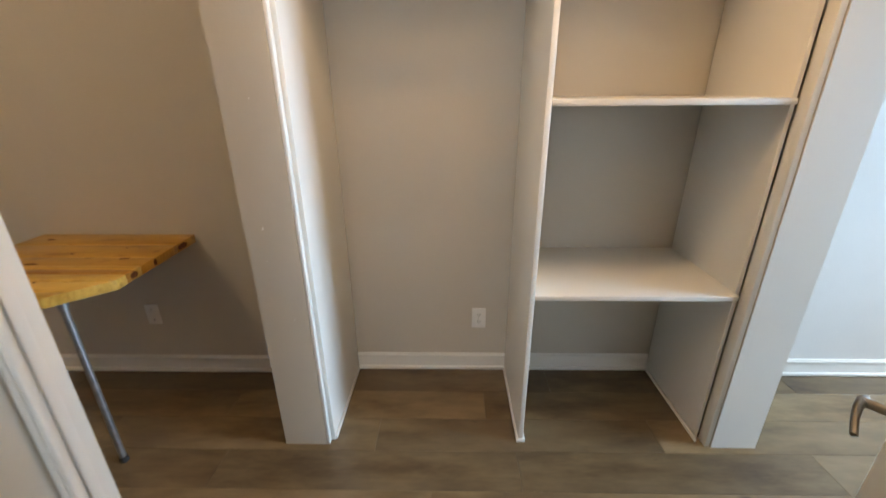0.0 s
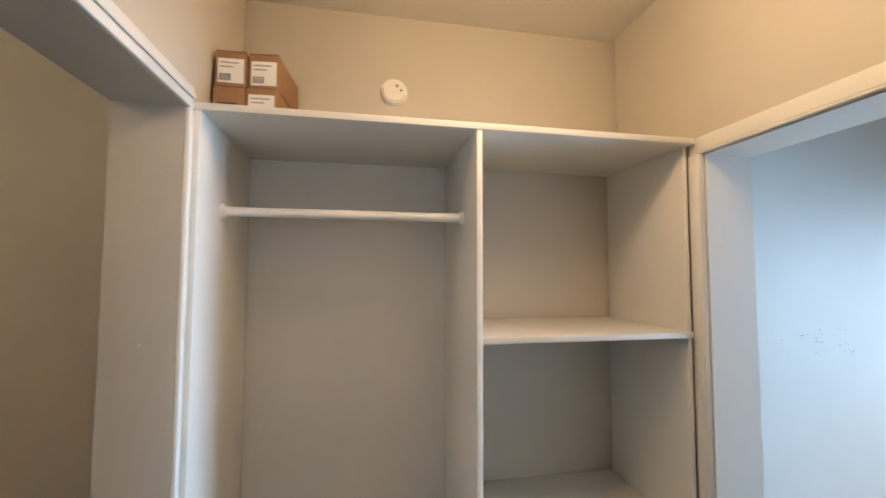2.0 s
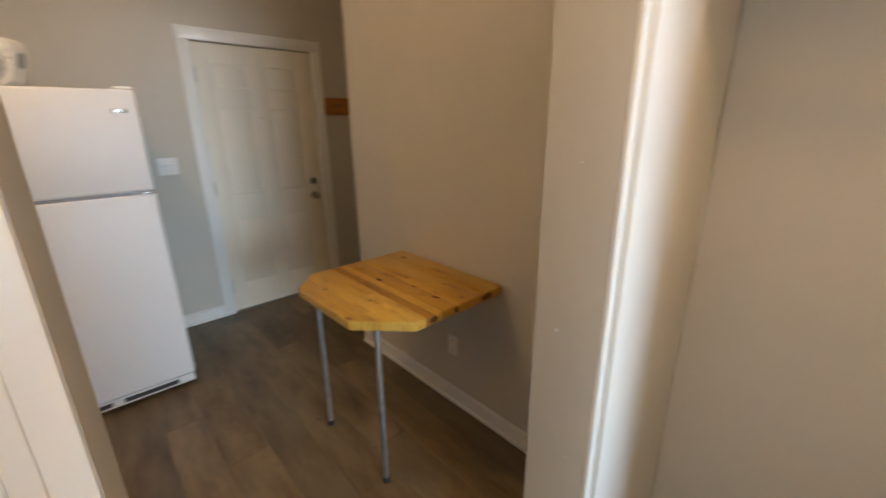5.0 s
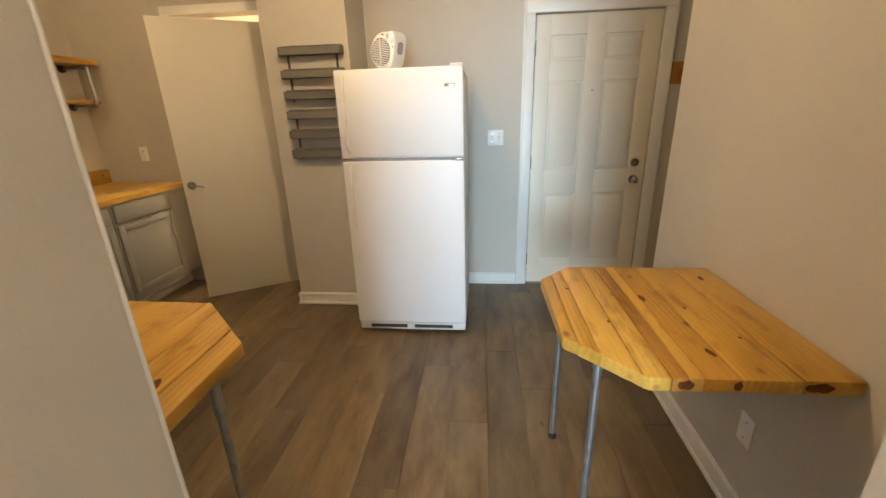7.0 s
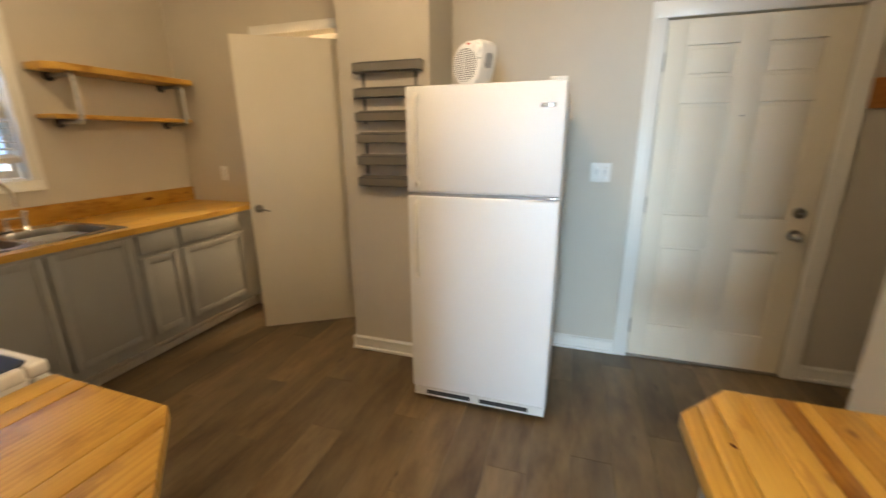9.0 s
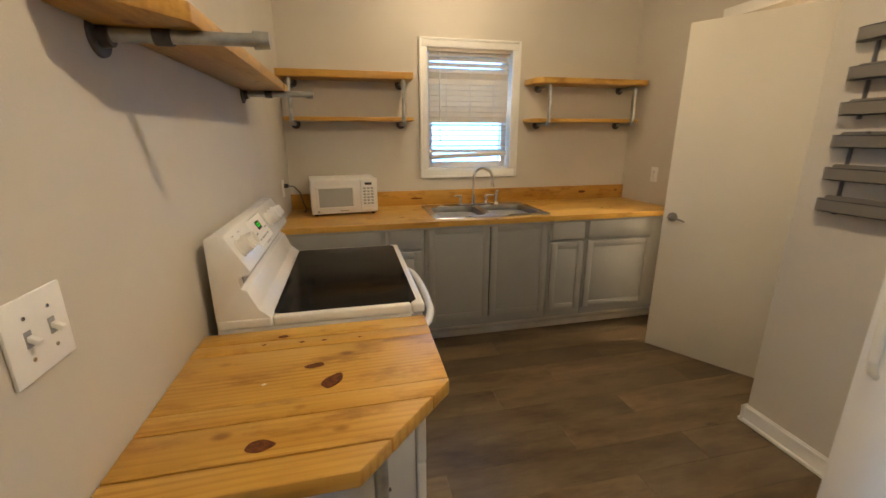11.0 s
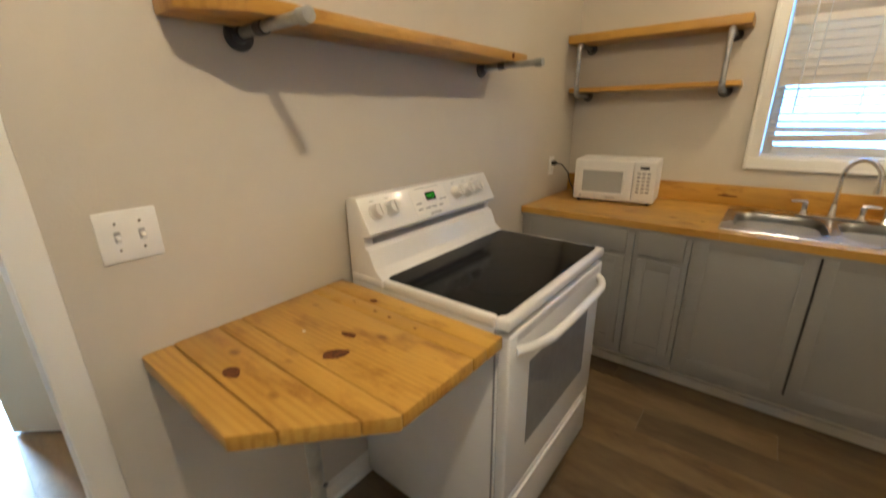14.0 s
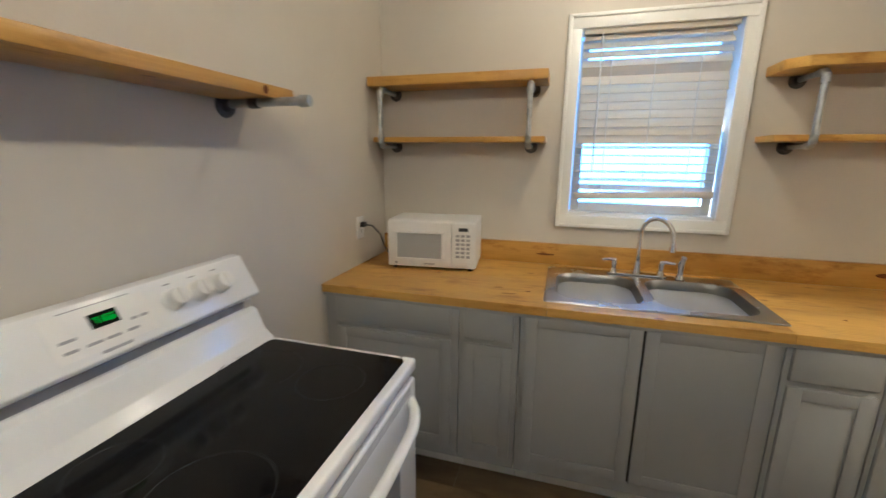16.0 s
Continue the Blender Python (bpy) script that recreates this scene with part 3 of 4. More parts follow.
# ---- closet ----
closet = thing("closet_shelving", "white built-in open closet with shelves and rod", "closet", pose(0, 0, 0))
CF = -0.466
part("side_panel", boxes((0.188, 0.207, CF, CB - 0.006, 0.0, 2.042), bevel=0.0015), SHELF, closet)
part("divider", boxes((1.003, 1.022, CF, CB - 0.006, 0.0, 2.042), bevel=0.0015), SHELF, closet)
part("side_panel", boxes((1.768, 1.7835, CF + 0.030, CB - 0.006, 0.0, 2.042), bevel=0.001), SHELF, closet)
part("top_shelf", boxes((0.186, 1.79, CF - 0.004, CB - 0.004, 2.042, 2.063), bevel=0.002), SHELF, closet)
part("shelf", boxes((1.022, 1.767, CF, CB - 0.005, 1.371, 1.391), bevel=0.002), SHELF, closet)
part("shelf", boxes((1.022, 1.767, CF, CB - 0.005, 0.690, 0.710), bevel=0.002), SHELF, closet)
part("closet_rod", rod((0.207, -0.268, 1.786), (1.003, -0.268, 1.786), 0.0155, n=24), PLASTIC, closet, "white closet rod")
part("rod_sleeve", rod((0.78, -0.268, 1.786), (1.002, -0.268, 1.786), 0.0140, 0.0168, n=24), PLASTIC, closet)
for x, s in ((0.207, 1), (1.003, -1)):
    part("rod_socket", rod((x, -0.268, 1.786), (x + s * 0.012, -0.268, 1.786), 0.026, 0.022, n=24), PLASTIC, closet)
for x0, x1 in ((0.207, 0.216), (0.994, 1.003), (1.022, 1.031), (1.759, 1.768)):
    part("shoe_strip", boxes((x0, x1, CF + 0.005, CB - 0.024, 0, 0.018), bevel=0.003), TRIM, closet)
part("front_foot", boxes((0.994, 1.031, CF - 0.005, CF + 0.006, 0, 0.018), bevel=0.003), TRIM, closet)

smoke = thing("smoke_detector", "round white smoke detector on the wall", "smoke detector", pose(0.772, CB, 2.360, 90))
part("base", rod((0, 0, 0.0), (0, 0, 0.010), 0.058, n=40), PLASTIC, smoke)
b = rod((0, 0, 0.010), (0, 0, 0.030), 0.054, 0.050, 40)
bmesh.ops.bevel(b, geom=[e for e in b.edges if all(v.co.z > 0.025 for v in e.verts)], offset=0.006, segments=3, affect="EDGES")
part("cover", b, PLASTIC, smoke)
part("test_button", rod((0.012, 0.020, 0.030), (0.012, 0.020, 0.0315), 0.007, n=16), DULL, smoke)
part("sounder_hole", rod((0.028, 0.002, 0.030), (0.028, 0.002, 0.0312), 0.0045, n=12), DARK, smoke)


def carton(m, w, d, h, with_label):
    box_ = thing("cardboard_box", "small brown cardboard box with printed label" if with_label else "small plain brown cardboard box", "box", m, "boxes on the closet")
    part("carton", boxes((-w / 2, w / 2, 0, d, 0, h), bevel=0.002), CARD, box_)
    part("lid_flap", boxes((-w / 2 + 0.002, w / 2 - 0.002, -0.002, d, h, h + 0.0025)), CARD, box_)
    if with_label:
        lab = part("label", boxes((-w * 0.42, w * 0.42, -0.0008, 0, h * 0.10, h * 0.80)), LABEL, box_, "white address label", False)
        for i in range(7):
            part("barcode_bar", boxes((-w * 0.36 + i * w * 0.055, -w * 0.36 + i * w * 0.055 + w * 0.03, -0.0014, -0.0008, h * 0.16, h * 0.36)), DARK, lab, smooth=False)
        for i, ln in enumerate((0.60, 0.42)):
            part("text_bar", boxes((-w * 0.34, w * (ln - 0.34), -0.0014, -0.0008, h * (0.66 - i * 0.12), h * (0.70 - i * 0.12))), DULL, lab, smooth=False)
    else:
        part("print_bar", boxes((-w * 0.36, w * 0.25, -0.0008, 0, h * 0.42, h * 0.52)), DARK, box_, smooth=False)
    return box_


carton(pose(0.236, -0.335, 2.064, 0, 0, -2), 0.094, 0.24, 0.108, False)
carton(pose(0.238, -0.330, 2.175, 0, 0, -1), 0.092, 0.24, 0.112, True)
carton(pose(0.334, -0.340, 2.064, 0, 0, -3), 0.094, 0.24, 0.108, True)
carton(pose(0.336, -0.328, 2.175, 0, 0, -5), 0.094, 0.23, 0.112, True)

# ---- plates on the walls ----


def outlet(m, label="white duplex outlet on the wall", kind="duplex"):
    """Plate in the xz plane facing -y."""
    o = thing({"duplex": "wall_outlet", "blank": "blank_plate", "switch": "light_switch"}[kind], label, "switch" if kind == "switch" else "outlet", m)
    w = 0.118 if kind == "switch" else 0.072
    part("plate", boxes((-w / 2, w / 2, -0.006, 0, -0.058, 0.058), bevel=0.003), PLASTIC, o)
    if kind == "duplex":
        for z_ in (-0.020, 0.020):
            r = prism(rounded(0.032, 0.028, 0.009), 0, 0.0025)
            rec = part("receptacle", r, PLASTIC, o, m=pose(0, -0.006, z_, 90))
            for x_ in (-0.0065, 0.0065):
                part("slot", boxes((x_ - 0.0012, x_ + 0.0012, -0.0090, -0.0084, z_ - 0.001, z_ + 0.008)), DARK, rec, smooth=False)
            part("slot", boxes((-0.002, 0.002, -0.0090, -0.0084, z_ - 0.009, z_ - 0.005)), DARK, rec, smooth=False)
        part("screw", rod((0, -0.006, 0), (0, -0.0072, 0), 0.003, n=10), NICKEL, o)
    if kind == "switch":
        for x_ in (-0.023, 0.023):
            part("toggle_frame", boxes((x_ - 0.006, x_ + 0.006, -0.0072, -0.006, -0.012, 0.012)), DULL, o, smooth=False)
            part("toggle", boxes((-0.0042, 0.0042, -0.016, 0, -0.004, 0.004), bevel=0.001), PLASTIC, o, m=pose(x_, -0.006, 0.002, 28))
            for z_ in (-0.030, 0.030):
                part("screw", rod((x_, -0.006, z_), (x_, -0.0072, z_), 0.003, n=10), NICKEL, o)
    if kind == "blank":
        for z_ in (-0.030, 0.030):
            part("screw", rod((0, -0.006, z_), (0, -0.0072, z_), 0.003, n=10), NICKEL, o)
    return o


outlet(pose(0.856, CB, 0.315))
outlet(pose(-0.826, 0, 0.350), "blank white cover plate under the table", "blank")
outlet(pose(3.26, -0.004, 0.389))
outlet(pose(EX, -1.552, 1.180, 0, 0, -90), "white double light switch beside the opening", "switch")
outlet(pose(EX, -3.808, 1.108, 0, 0, -90), "white outlet with a plug behind the microwave")
outlet(pose(WX, -0.812, 1.211, 0, 0, 90), "white double light switch beside the entry door", "switch")
outlet(pose(WX, -3.745, 1.145, 0, 0, 90), "white outlet above the counter end", "duplex")

coat = thing("coat_rail", "stained wooden coat rail on the alcove wall", "coat rack", pose(WX, 0.405, 1.625))
part("board", boxes((0, 0.020, 0, 0.75, -0.072, 0.072), bevel=0.003), PINE_D, coat)
for y in (0.12, 0.38, 0.64):
    part("hook", sweep([(0.02, y, 0.02), (0.05, y, 0.005), (0.07, y, -0.015), (0.075, y, 0.015)], 0.005), IRON, coat)

# ---- wall table and bar table ----


def board_top(parent, outline, cuts, axis, z0, z1, mat, brown=-1):
    """A top out of boards side by side; the board of index brown is heartwood."""
    for n, (lo, hi) in enumerate(zip(cuts, cuts[1:])):
        p = clip(outline, lo + 0.0008, hi - 0.0008, axis)
        dz = random.uniform(-0.0010, 0.0005)
        part("board", prism(p, z0, z1 + dz, 0.0038, 2), PINE_R if n == brown else mat, parent)


def knot(parent, x, y, z, a, b, turn):
    pts = [(a * (1 + 0.12 * math.sin(3 * t + x * 50)) * math.cos(t), b * (1 + 0.15 * math.sin(2 * t + y * 40)) * math.sin(t)) for t in [k * math.tau / 18 for k in range(18)]]
    part("knot", prism(pts, 0, 0.0007), KNOT, parent, smooth=False, m=pose(x, y, z, 0, 0, turn))


wall_table = thing("wall_table", "wall-mounted pine plank table with clipped corners on pipe legs", "table", pose(0, 0, 0))
RAGGED = [(-0.501 - 0.186 * k / 30 + 0.0028 * abs(math.sin(k * math.pi / 6)), -0.496 - 0.180 * k / 30 - 0.0028 * abs(math.sin(k * math.pi / 5))) for k in range(31)]
OUT = [(-1.240, -0.002), (-0.508, -0.002), *RAGGED, (-1.109, -0.682), (-1.246, -0.553)]
TT = 0.788
board_top(wall_table, OUT[::-1], [-0.70, -0.638, -0.592, -0.512, -0.446, -0.403, -0.368, -0.282, -0.140, 0.0], 1, TT - 0.040, TT, PINE_X, 4)
for x, y, a, b, t in ((-0.62, -0.30, 0.020, 0.008, 10), (-0.95, -0.36, 0.026, 0.008, 5), (-1.13, -0.08, 0.020, 0.008, 0), (-0.78, -0.52, 0.007, 0.004, 0),
                      (-1.02, -0.60, 0.008, 0.005, 30), (-0.70, -0.18, 0.006, 0.004, 0), (-0.88, -0.25, 0.010, 0.004, 0)):
    knot(wall_table, x, y, TT, a, b, t)
for y, ln in ((-0.412, 0.020), (-0.105, 0.034), (-0.290, 0.010)):
    part("knot", prism([(ln * math.cos(k * 0.42), 0.013 * math.sin(k * 0.42) * (1 + 0.2 * math.cos(2 * k))) for k in range(15)], 0, 0.0009), KNOT, wall_table, smooth=False, m=pose(-0.5078 - 0.0142 * y, y, TT - 0.019, 90, 0, 90.8))
for x, y in ((-1.125, -0.592), (-0.640, -0.582)):
    leg = part("leg", rod((x, y, 0.02), (x, y, TT - 0.041), 0.0125), PIPE, wall_table, "galvanized pipe leg")
    part("rubber_foot", rod((x, y, 0), (x, y, 0.024), 0.017, 0.015), BLACK, leg)
    part("collar", rod((x, y, TT - 0.072), (x, y, TT - 0.041), 0.0165), PIPE, leg)

bar = thing("bar_table", "knotty pine plank counter fixed beside the stove", "table", pose(0, 0, 0))
BT = 0.888
BOUT = [(EX - 0.002, -1.512), (-0.455, -1.514), (-0.668, -1.740), (-0.676, -2.112), (EX - 0.002, -2.112)]
board_top(bar, BOUT, [-2.12, -2.040, -1.983, -1.751, -1.689, -1.580, -1.51], 1, BT - 0.038, BT, PINE_X)
for x, y, a, b, t in ((-0.355, -1.877, 0.024, 0.011, 5), (-0.399, -1.799, 0.032, 0.019, 60), (-0.274, -1.613, 0.027, 0.015, 0), (-0.255, -2.055, 0.014, 0.008, 0),
                      (-0.21, -2.015, 0.006, 0.003, 0), (-0.31, -2.010, 0.007, 0.004, 0), (-0.37, -2.008, 0.007, 0.004, 0), (-0.47, -2.005, 0.005, 0.003, 0)):
    knot(bar, x, y, BT, a, b, t)
part("paint_fleck", prism([(0.006 * math.cos(k), 0.004 * math.sin(k * 1.1)) for k in (0, 1, 2, 3.1, 4, 5.2)], 0, 0.0006), LABEL, bar, "white paint fleck", False, m=pose(-0.245, -1.817, BT + 0.0006))
leg = part("leg", rod((-0.495, -1.655, 0.02), (-0.495, -1.655, BT - 0.039), 0.0125), PIPE, bar, "galvanized pipe leg")
part("sleeve", rod((-0.495, -1.655, 0.62), (-0.495, -1.655, BT - 0.039), 0.0155), PIPE, leg)
part("set_screw", rod((-0.495, -1.655, 0.68), (-0.515, -1.665, 0.68), 0.004, n=10), IRON, leg)
part("rubber_foot", rod((-0.495, -1.655, 0), (-0.495, -1.655, 0.024), 0.017, 0.015), BLACK, leg)

# ---- pipe shelves ----


def flange(parent, at, out, r=0.038):
    a, o = Vector(at), Vector(out)
    bm = rod(a, a + 0.006 * o, r, r * 0.95, 28)
    tube(bm, a + 0.006 * o, a + 0.024 * o, r * 0.55, r * 0.48, 24)
    return part("flange", bm, IRON, parent, "dark iron pipe flange")


ws = thing("wall_shelf", "single thick pine shelf on iron pipes above the stove", "shelf", pose(0, 0, 0))
SO = [(EX - 0.003, -1.695), (-0.135, -1.695), (-0.212, -1.810), (-0.212, -3.068), (EX - 0.003, -3.068)]
part("board", prism(SO, 1.637, 1.672, 0.004, 2), PINE_Y, ws)
part("knot", prism([(0.011 * math.cos(k * 0.5), 0.012 * math.sin(k * 0.5)) for k in range(12)], 0, 0.0008), KNOT, ws, smooth=False, m=pose(-0.2122, -2.94, 1.655, 90, 0, -90))
for y in (-1.875, -2.976):
    f = flange(ws, (EX, y, 1.621), (-1, 0, 0))
    part("pipe", rod((EX - 0.02, y, 1.624), (-0.315, y, 1.626), 0.0125), PIPE, ws, "galvanized pipe bracket")
    part("pipe_cap", rod((-0.300, y, 1.6255), (-0.330, y, 1.626), 0.0175, 0.016), PIPE, ws)
    part("coupling", rod((-0.125, y, 1.6245), (-0.155, y, 1.6245), 0.0165), IRON, ws)


def double_shelf(x0, x1, px, label, wall_side):
    s = thing("pipe_shelf", label, "shelf", pose(0, 0, 0), "pipe shelves by the window")
    if wall_side > 0:
        part("board", prism([(x0, SY + 0.004), (x1, SY + 0.004), (x1, SY + 0.165), (x1 - 0.060, SY + 0.228), (x0, SY + 0.228)], 1.826, 1.866, 0.003), PINE_X, s)
    else:
        part("board", boxes((x0, x1, SY + 0.004, SY + 0.200, 1.826, 1.872), bevel=0.003), PINE_X, s)
    part("board", boxes((x0 + 0.02 * (wall_side > 0), x1 - 0.02 * (wall_side < 0), SY + 0.004, SY + 0.185, 1.548, 1.574), bevel=0.003), PINE_X, s)
    for x in px:
        for z_ in (1.808, 1.530):
            flange(s, (x, SY, z_), (0, 1, 0), 0.034)
        part("pipe", sweep([(x, SY + 0.02, 1.808), (x, SY + 0.19, 1.808), (x, SY + 0.207, 1.803), (x, SY + 0.214, 1.790), (x, SY + 0.214, 1.552), (x, SY + 0.207, 1.536),
                            (x, SY + 0.19, 1.530), (x, SY + 0.02, 1.530)], 0.0120), PIPE, s, "galvanized pipe bracket")
        for z_ in (1.800, 1.538):
            part("elbow", sweep([(x, SY + 0.17, 1.669 + (z_ - 1.669) * 1.06), (x, SY + 0.197, 1.669 + (z_ - 1.669) * 1.05), (x, SY + 0.212, z_ - 0.006 * (1 if z_ > 1.6 else -1)),
                                 (x, SY + 0.214, z_ - 0.035 * (1 if z_ > 1.6 else -1))], 0.0165), PIPE, s)
    return s


double_shelf(-0.945, -0.036, (-0.115, -0.870), "two-tier pine shelf on pipe brackets above the microwave", -1)
double_shelf(-2.815, -1.862, (-1.985, -2.720), "two-tier pine shelf on pipe brackets by the pantry", 1)

# ---- sink counter ----
CT, FY = 0.912, -3.450


def shaker(parent, name, x0, x1, z0, z1, rail=0.045):
    """A framed front with a recessed panel, facing +y at FY."""
    p = part(name, boxes((x0, x1, FY, FY + 0.010, z0, z1), bevel=0.001), GREY, parent)
    if z1 - z0 > 0.2:
        part("frame", boxes((x0, x0 + rail, FY + 0.010, FY + 0.016, z0, z1), (x1 - rail, x1, FY + 0.010, FY + 0.016, z0, z1), (x0 + rail, x1 - rail, FY + 0.010, FY + 0.0158, z0, z0 + rail),
                            (x0 + rail, x1 - rail, FY + 0.010, FY + 0.0158, z1 - rail, z1), bevel=0.002), GREY, p)
    else:
        part("front", boxes((x0, x1, FY + 0.010, FY + 0.016, z0, z1), bevel=0.004), GREY, p)
    return p


def cabinet(x0, x1, fronts, label):
    c = thing("base_cabinet", label, "cabinet", pose((x0 + x1) / 2, 0, 0), "base cabinets under the counter")
    mid = (x0 + x1) / 2
    part("body", boxes((x0 - mid + 0.001, x1 - mid - 0.001, SY + 0.005, FY, 0.146, CT - 0.037), bevel=0.001), GREY, c)
    part("toe_kick", boxes((x0 - mid, x1 - mid, SY + 0.01, FY - 0.142, 0.0, 0.146)), KICK, c, "whitish painted toe kick", False)
    part("shoe_strip", boxes((x0 - mid, x1 - mid, FY - 0.142, FY - 0.126, 0.0, 0.050), bevel=0.003), KICK, c)
    for kind, a, b in fronts:
        if kind == "sink" and a < -1.37:
            part("door_gap", boxes((b - mid - 0.001, b - mid + 0.011, FY, FY + 0.004, 0.205, 0.868)), DARK, c, "dark gap between the doors", False)
        if kind == "sink":
            shaker(c, "door", a - mid, b - mid, 0.205, 0.868)
        else:
            shaker(c, "drawer", a - mid, b - mid, 0.738, 0.866)
            shaker(c, "door", a - mid, b - mid, 0.205, 0.715)
    return c


cabinet(-0.665, EX - 0.004, [("both", -0.632, -0.095)], "grey painted base cabinet with wide drawer by the stove wall")
cabinet(-0.917, -0.667, [("both", -0.895, -0.690)], "narrow grey painted base cabinet with drawer")
cabinet(-1.808, -0.919, [("sink", -1.366, -0.942), ("sink", -1.790, -1.376)], "grey painted double-door sink cabinet")
cabinet(-2.094, -1.810, [("both", -2.076, -1.828)], "narrow grey painted base cabinet with drawer")
cabinet(WX + 0.003, -2.096, [("both", -2.640, -2.112)], "grey painted base cabinet with wide drawer by the pantry")

SX0, SX1, SY0, SY1 = -1.838, -0.998, -4.050, -3.490
counter = thing("countertop", "varnished pine plank countertop with backsplash", "countertop", pose(0, 0, 0))
for a, b, c, d in ((WX + 0.002, SX0 + 0.02, SY + 0.022, -3.72), (WX + 0.002, SX0 + 0.02, -3.72, FY + 0.026), (SX1 - 0.02, EX - 0.003, SY + 0.022, -3.80),
                   (SX1 - 0.02, EX - 0.003, -3.80, FY + 0.026), (SX0 + 0.02, SX1 - 0.02, SY + 0.022, SY0 + 0.02), (SX0 + 0.02, SX1 - 0.02, SY1 - 0.02, FY + 0.026)):
    part("board", boxes((a + 0.0003, b - 0.0003, c + 0.0003, d - 0.0003, CT - 0.036, CT), bevel=0.0012, seg=1), PINE_X, counter)
part("backsplash", boxes((WX + 0.002, EX - 0.003, SY + 0.001, SY + 0.021, CT, 1.026), bevel=0.002), PINE_X, counter, "pine backsplash board")
part("front_batten", boxes((WX + 0.002, EX - 0.003, FY + 0.001, FY + 0.018, CT - 0.052, CT - 0.037), bevel=0.002), GREY, counter)
for x, y, a, b in ((-0.80, -3.62, 0.018, 0.004), (-0.86, -3.55, 0.03, 0.004), (-0.93, -3.60, 0.010, 0.004), (-2.35, -3.66, 0.012, 0.006), (-2.05, -3.62, 0.008, 0.004)):
    knot(counter, x, y, CT, a, b, 8)
kb = prism([(0.034 * math.cos(k * 0.4189), 0.011 * math.sin(k * 0.4189)) for k in range(15)], 0, 0.0008)
part("knot", kb, KNOT, counter, smooth=False, m=pose(-2.44, SY + 0.0212, 0.975, 90, 0, 180))
kb = prism([(0.05 * math.cos(k * 0.4189), 0.005 * math.sin(k * 0.4189)) for k in range(15)], 0, 0.0008)
part("knot", kb, KNOT, counter, smooth=False, m=pose(-0.98, SY + 0.0212, 0.965, 90, 0, 180))


def basin(bm, x0, x1, y0, y1, top, depth, r):
    """A bowl with rounded corners, open at the top, drawn as nested rings."""
    cx, cy, w, h = (x0 + x1) / 2, (y0 + y1) / 2, x1 - x0, y1 - y0
    rings = []
    for inset, z_, rr in ((0, top, r), (0.004, top - 0.006, r), (0.008, top - 0.03, r), (0.016, top - depth * 0.8, r), (0.03, top - depth * 0.96, r * 0.9), (0.06, top - depth, r * 0.7)):
        rings.append([bm.verts.new((cx + x, cy + y, z_)) for x, y in rounded(w - 2 * inset, h - 2 * inset, max(0.01, rr - inset * 0.3), 5)])
    for a, b in zip(rings, rings[1:]):
        for k in range(len(a)):
            j = (k + 1) % len(a)
            bm.faces.new((a[k], a[j], b[j], b[k]))
    bm.faces.new(rings[-1])
    return rings[0]


sink = thing("kitchen_sink", "double-bowl stainless steel drop-in sink", "sink", pose(0, 0, 0))
for bx0, bx1 in ((-1.390, -1.045), (-1.790, -1.432)):
    bm = bmesh.new()
    basin(bm, bx0, bx1, -3.950, -3.545, CT + 0.005, 0.165, 0.095)
    bmesh.ops.recalc_face_normals(bm, faces=bm.faces)
    bmesh.ops.reverse_faces(bm, faces=bm.faces)
    bowl = part("bowl", bm, BOWL_SHADED, sink, "brushed steel bowl, inner shade put into its colour")
    part("drain", rod(((bx0 + bx1) / 2, -3.74, CT - 0.159), ((bx0 + bx1) / 2, -3.74, CT - 0.156), 0.042, n=28), PEWTER, bowl)
bm = bmesh.new()
for bx0, bx1, cx0, cx1 in ((-1.390, -1.045, -1.410, -1.005), (-1.790, -1.432, -1.831, -1.410)):
    hole = [((bx0 + bx1) / 2 + x, -3.7475 + y, CT + 0.0052) for x, y in rounded(bx1 - bx0, 0.405, 0.095, 5)]
    cell = [((cx0 + cx1) / 2 + x, -3.770 + y, CT + 0.0065) for x, y in rounded(cx1 - cx0, 0.546, 0.010, 5)]
    low = [((cx0 + cx1) / 2 + x, -3.770 + y, CT + 0.0010) for x, y in rounded(cx1 - cx0 + 0.012 , 0.558, 0.014, 5)]
    low = [(min(p[0], -1.410) if cx1 == -1.410 else max(p[0], -1.410), p[1], p[2]) for p in low]
    loops = [[bm.verts.new(p) for p in lp] for lp in (hole, cell, low)]
    for a, b in zip(loops, loops[1:]):
        for k in range(len(a)):
            q = (k + 1) % len(a)
            bm.faces.new((a[k], a[q], b[q], b[k]))
bmesh.ops.recalc_face_normals(bm, faces=bm.faces)
if sum(f.normal.z for f in bm.faces) < 0:
    bmesh.ops.reverse_faces(bm, faces=bm.faces)
part("rim", bm, STEEL, sink, "brushed steel rim")

faucet = thing("faucet", "chrome gooseneck faucet with two levers and sprayer", "faucet", pose(-1.418, -4.002, CT + 0.0065))
part("deck_plate", prism(rounded(0.27, 0.045, 0.02), 0, 0.008, 0.002), CHROME, faucet)
part("spout_base", tube(rod((0, 0, 0.008), (0, 0, 0.055), 0.020, 0.013), (0, 0, 0.055), (0, 0, 0.07), 0.015, 0.012), CHROME, faucet)
arc = [(0, 0, 0.06), (0, 0, 0.195)] + [(-0.056 * (1 - math.cos(a)), 0.062 * (1 - math.cos(a)), 0.205 + 0.083 * math.sin(a)) for a in [radians(d) for d in range(0, 181, 15)]] + [(-0.112, 0.124, 0.17)]
part("spout", sweep(arc, 0.0105, 16), CHROME, faucet)
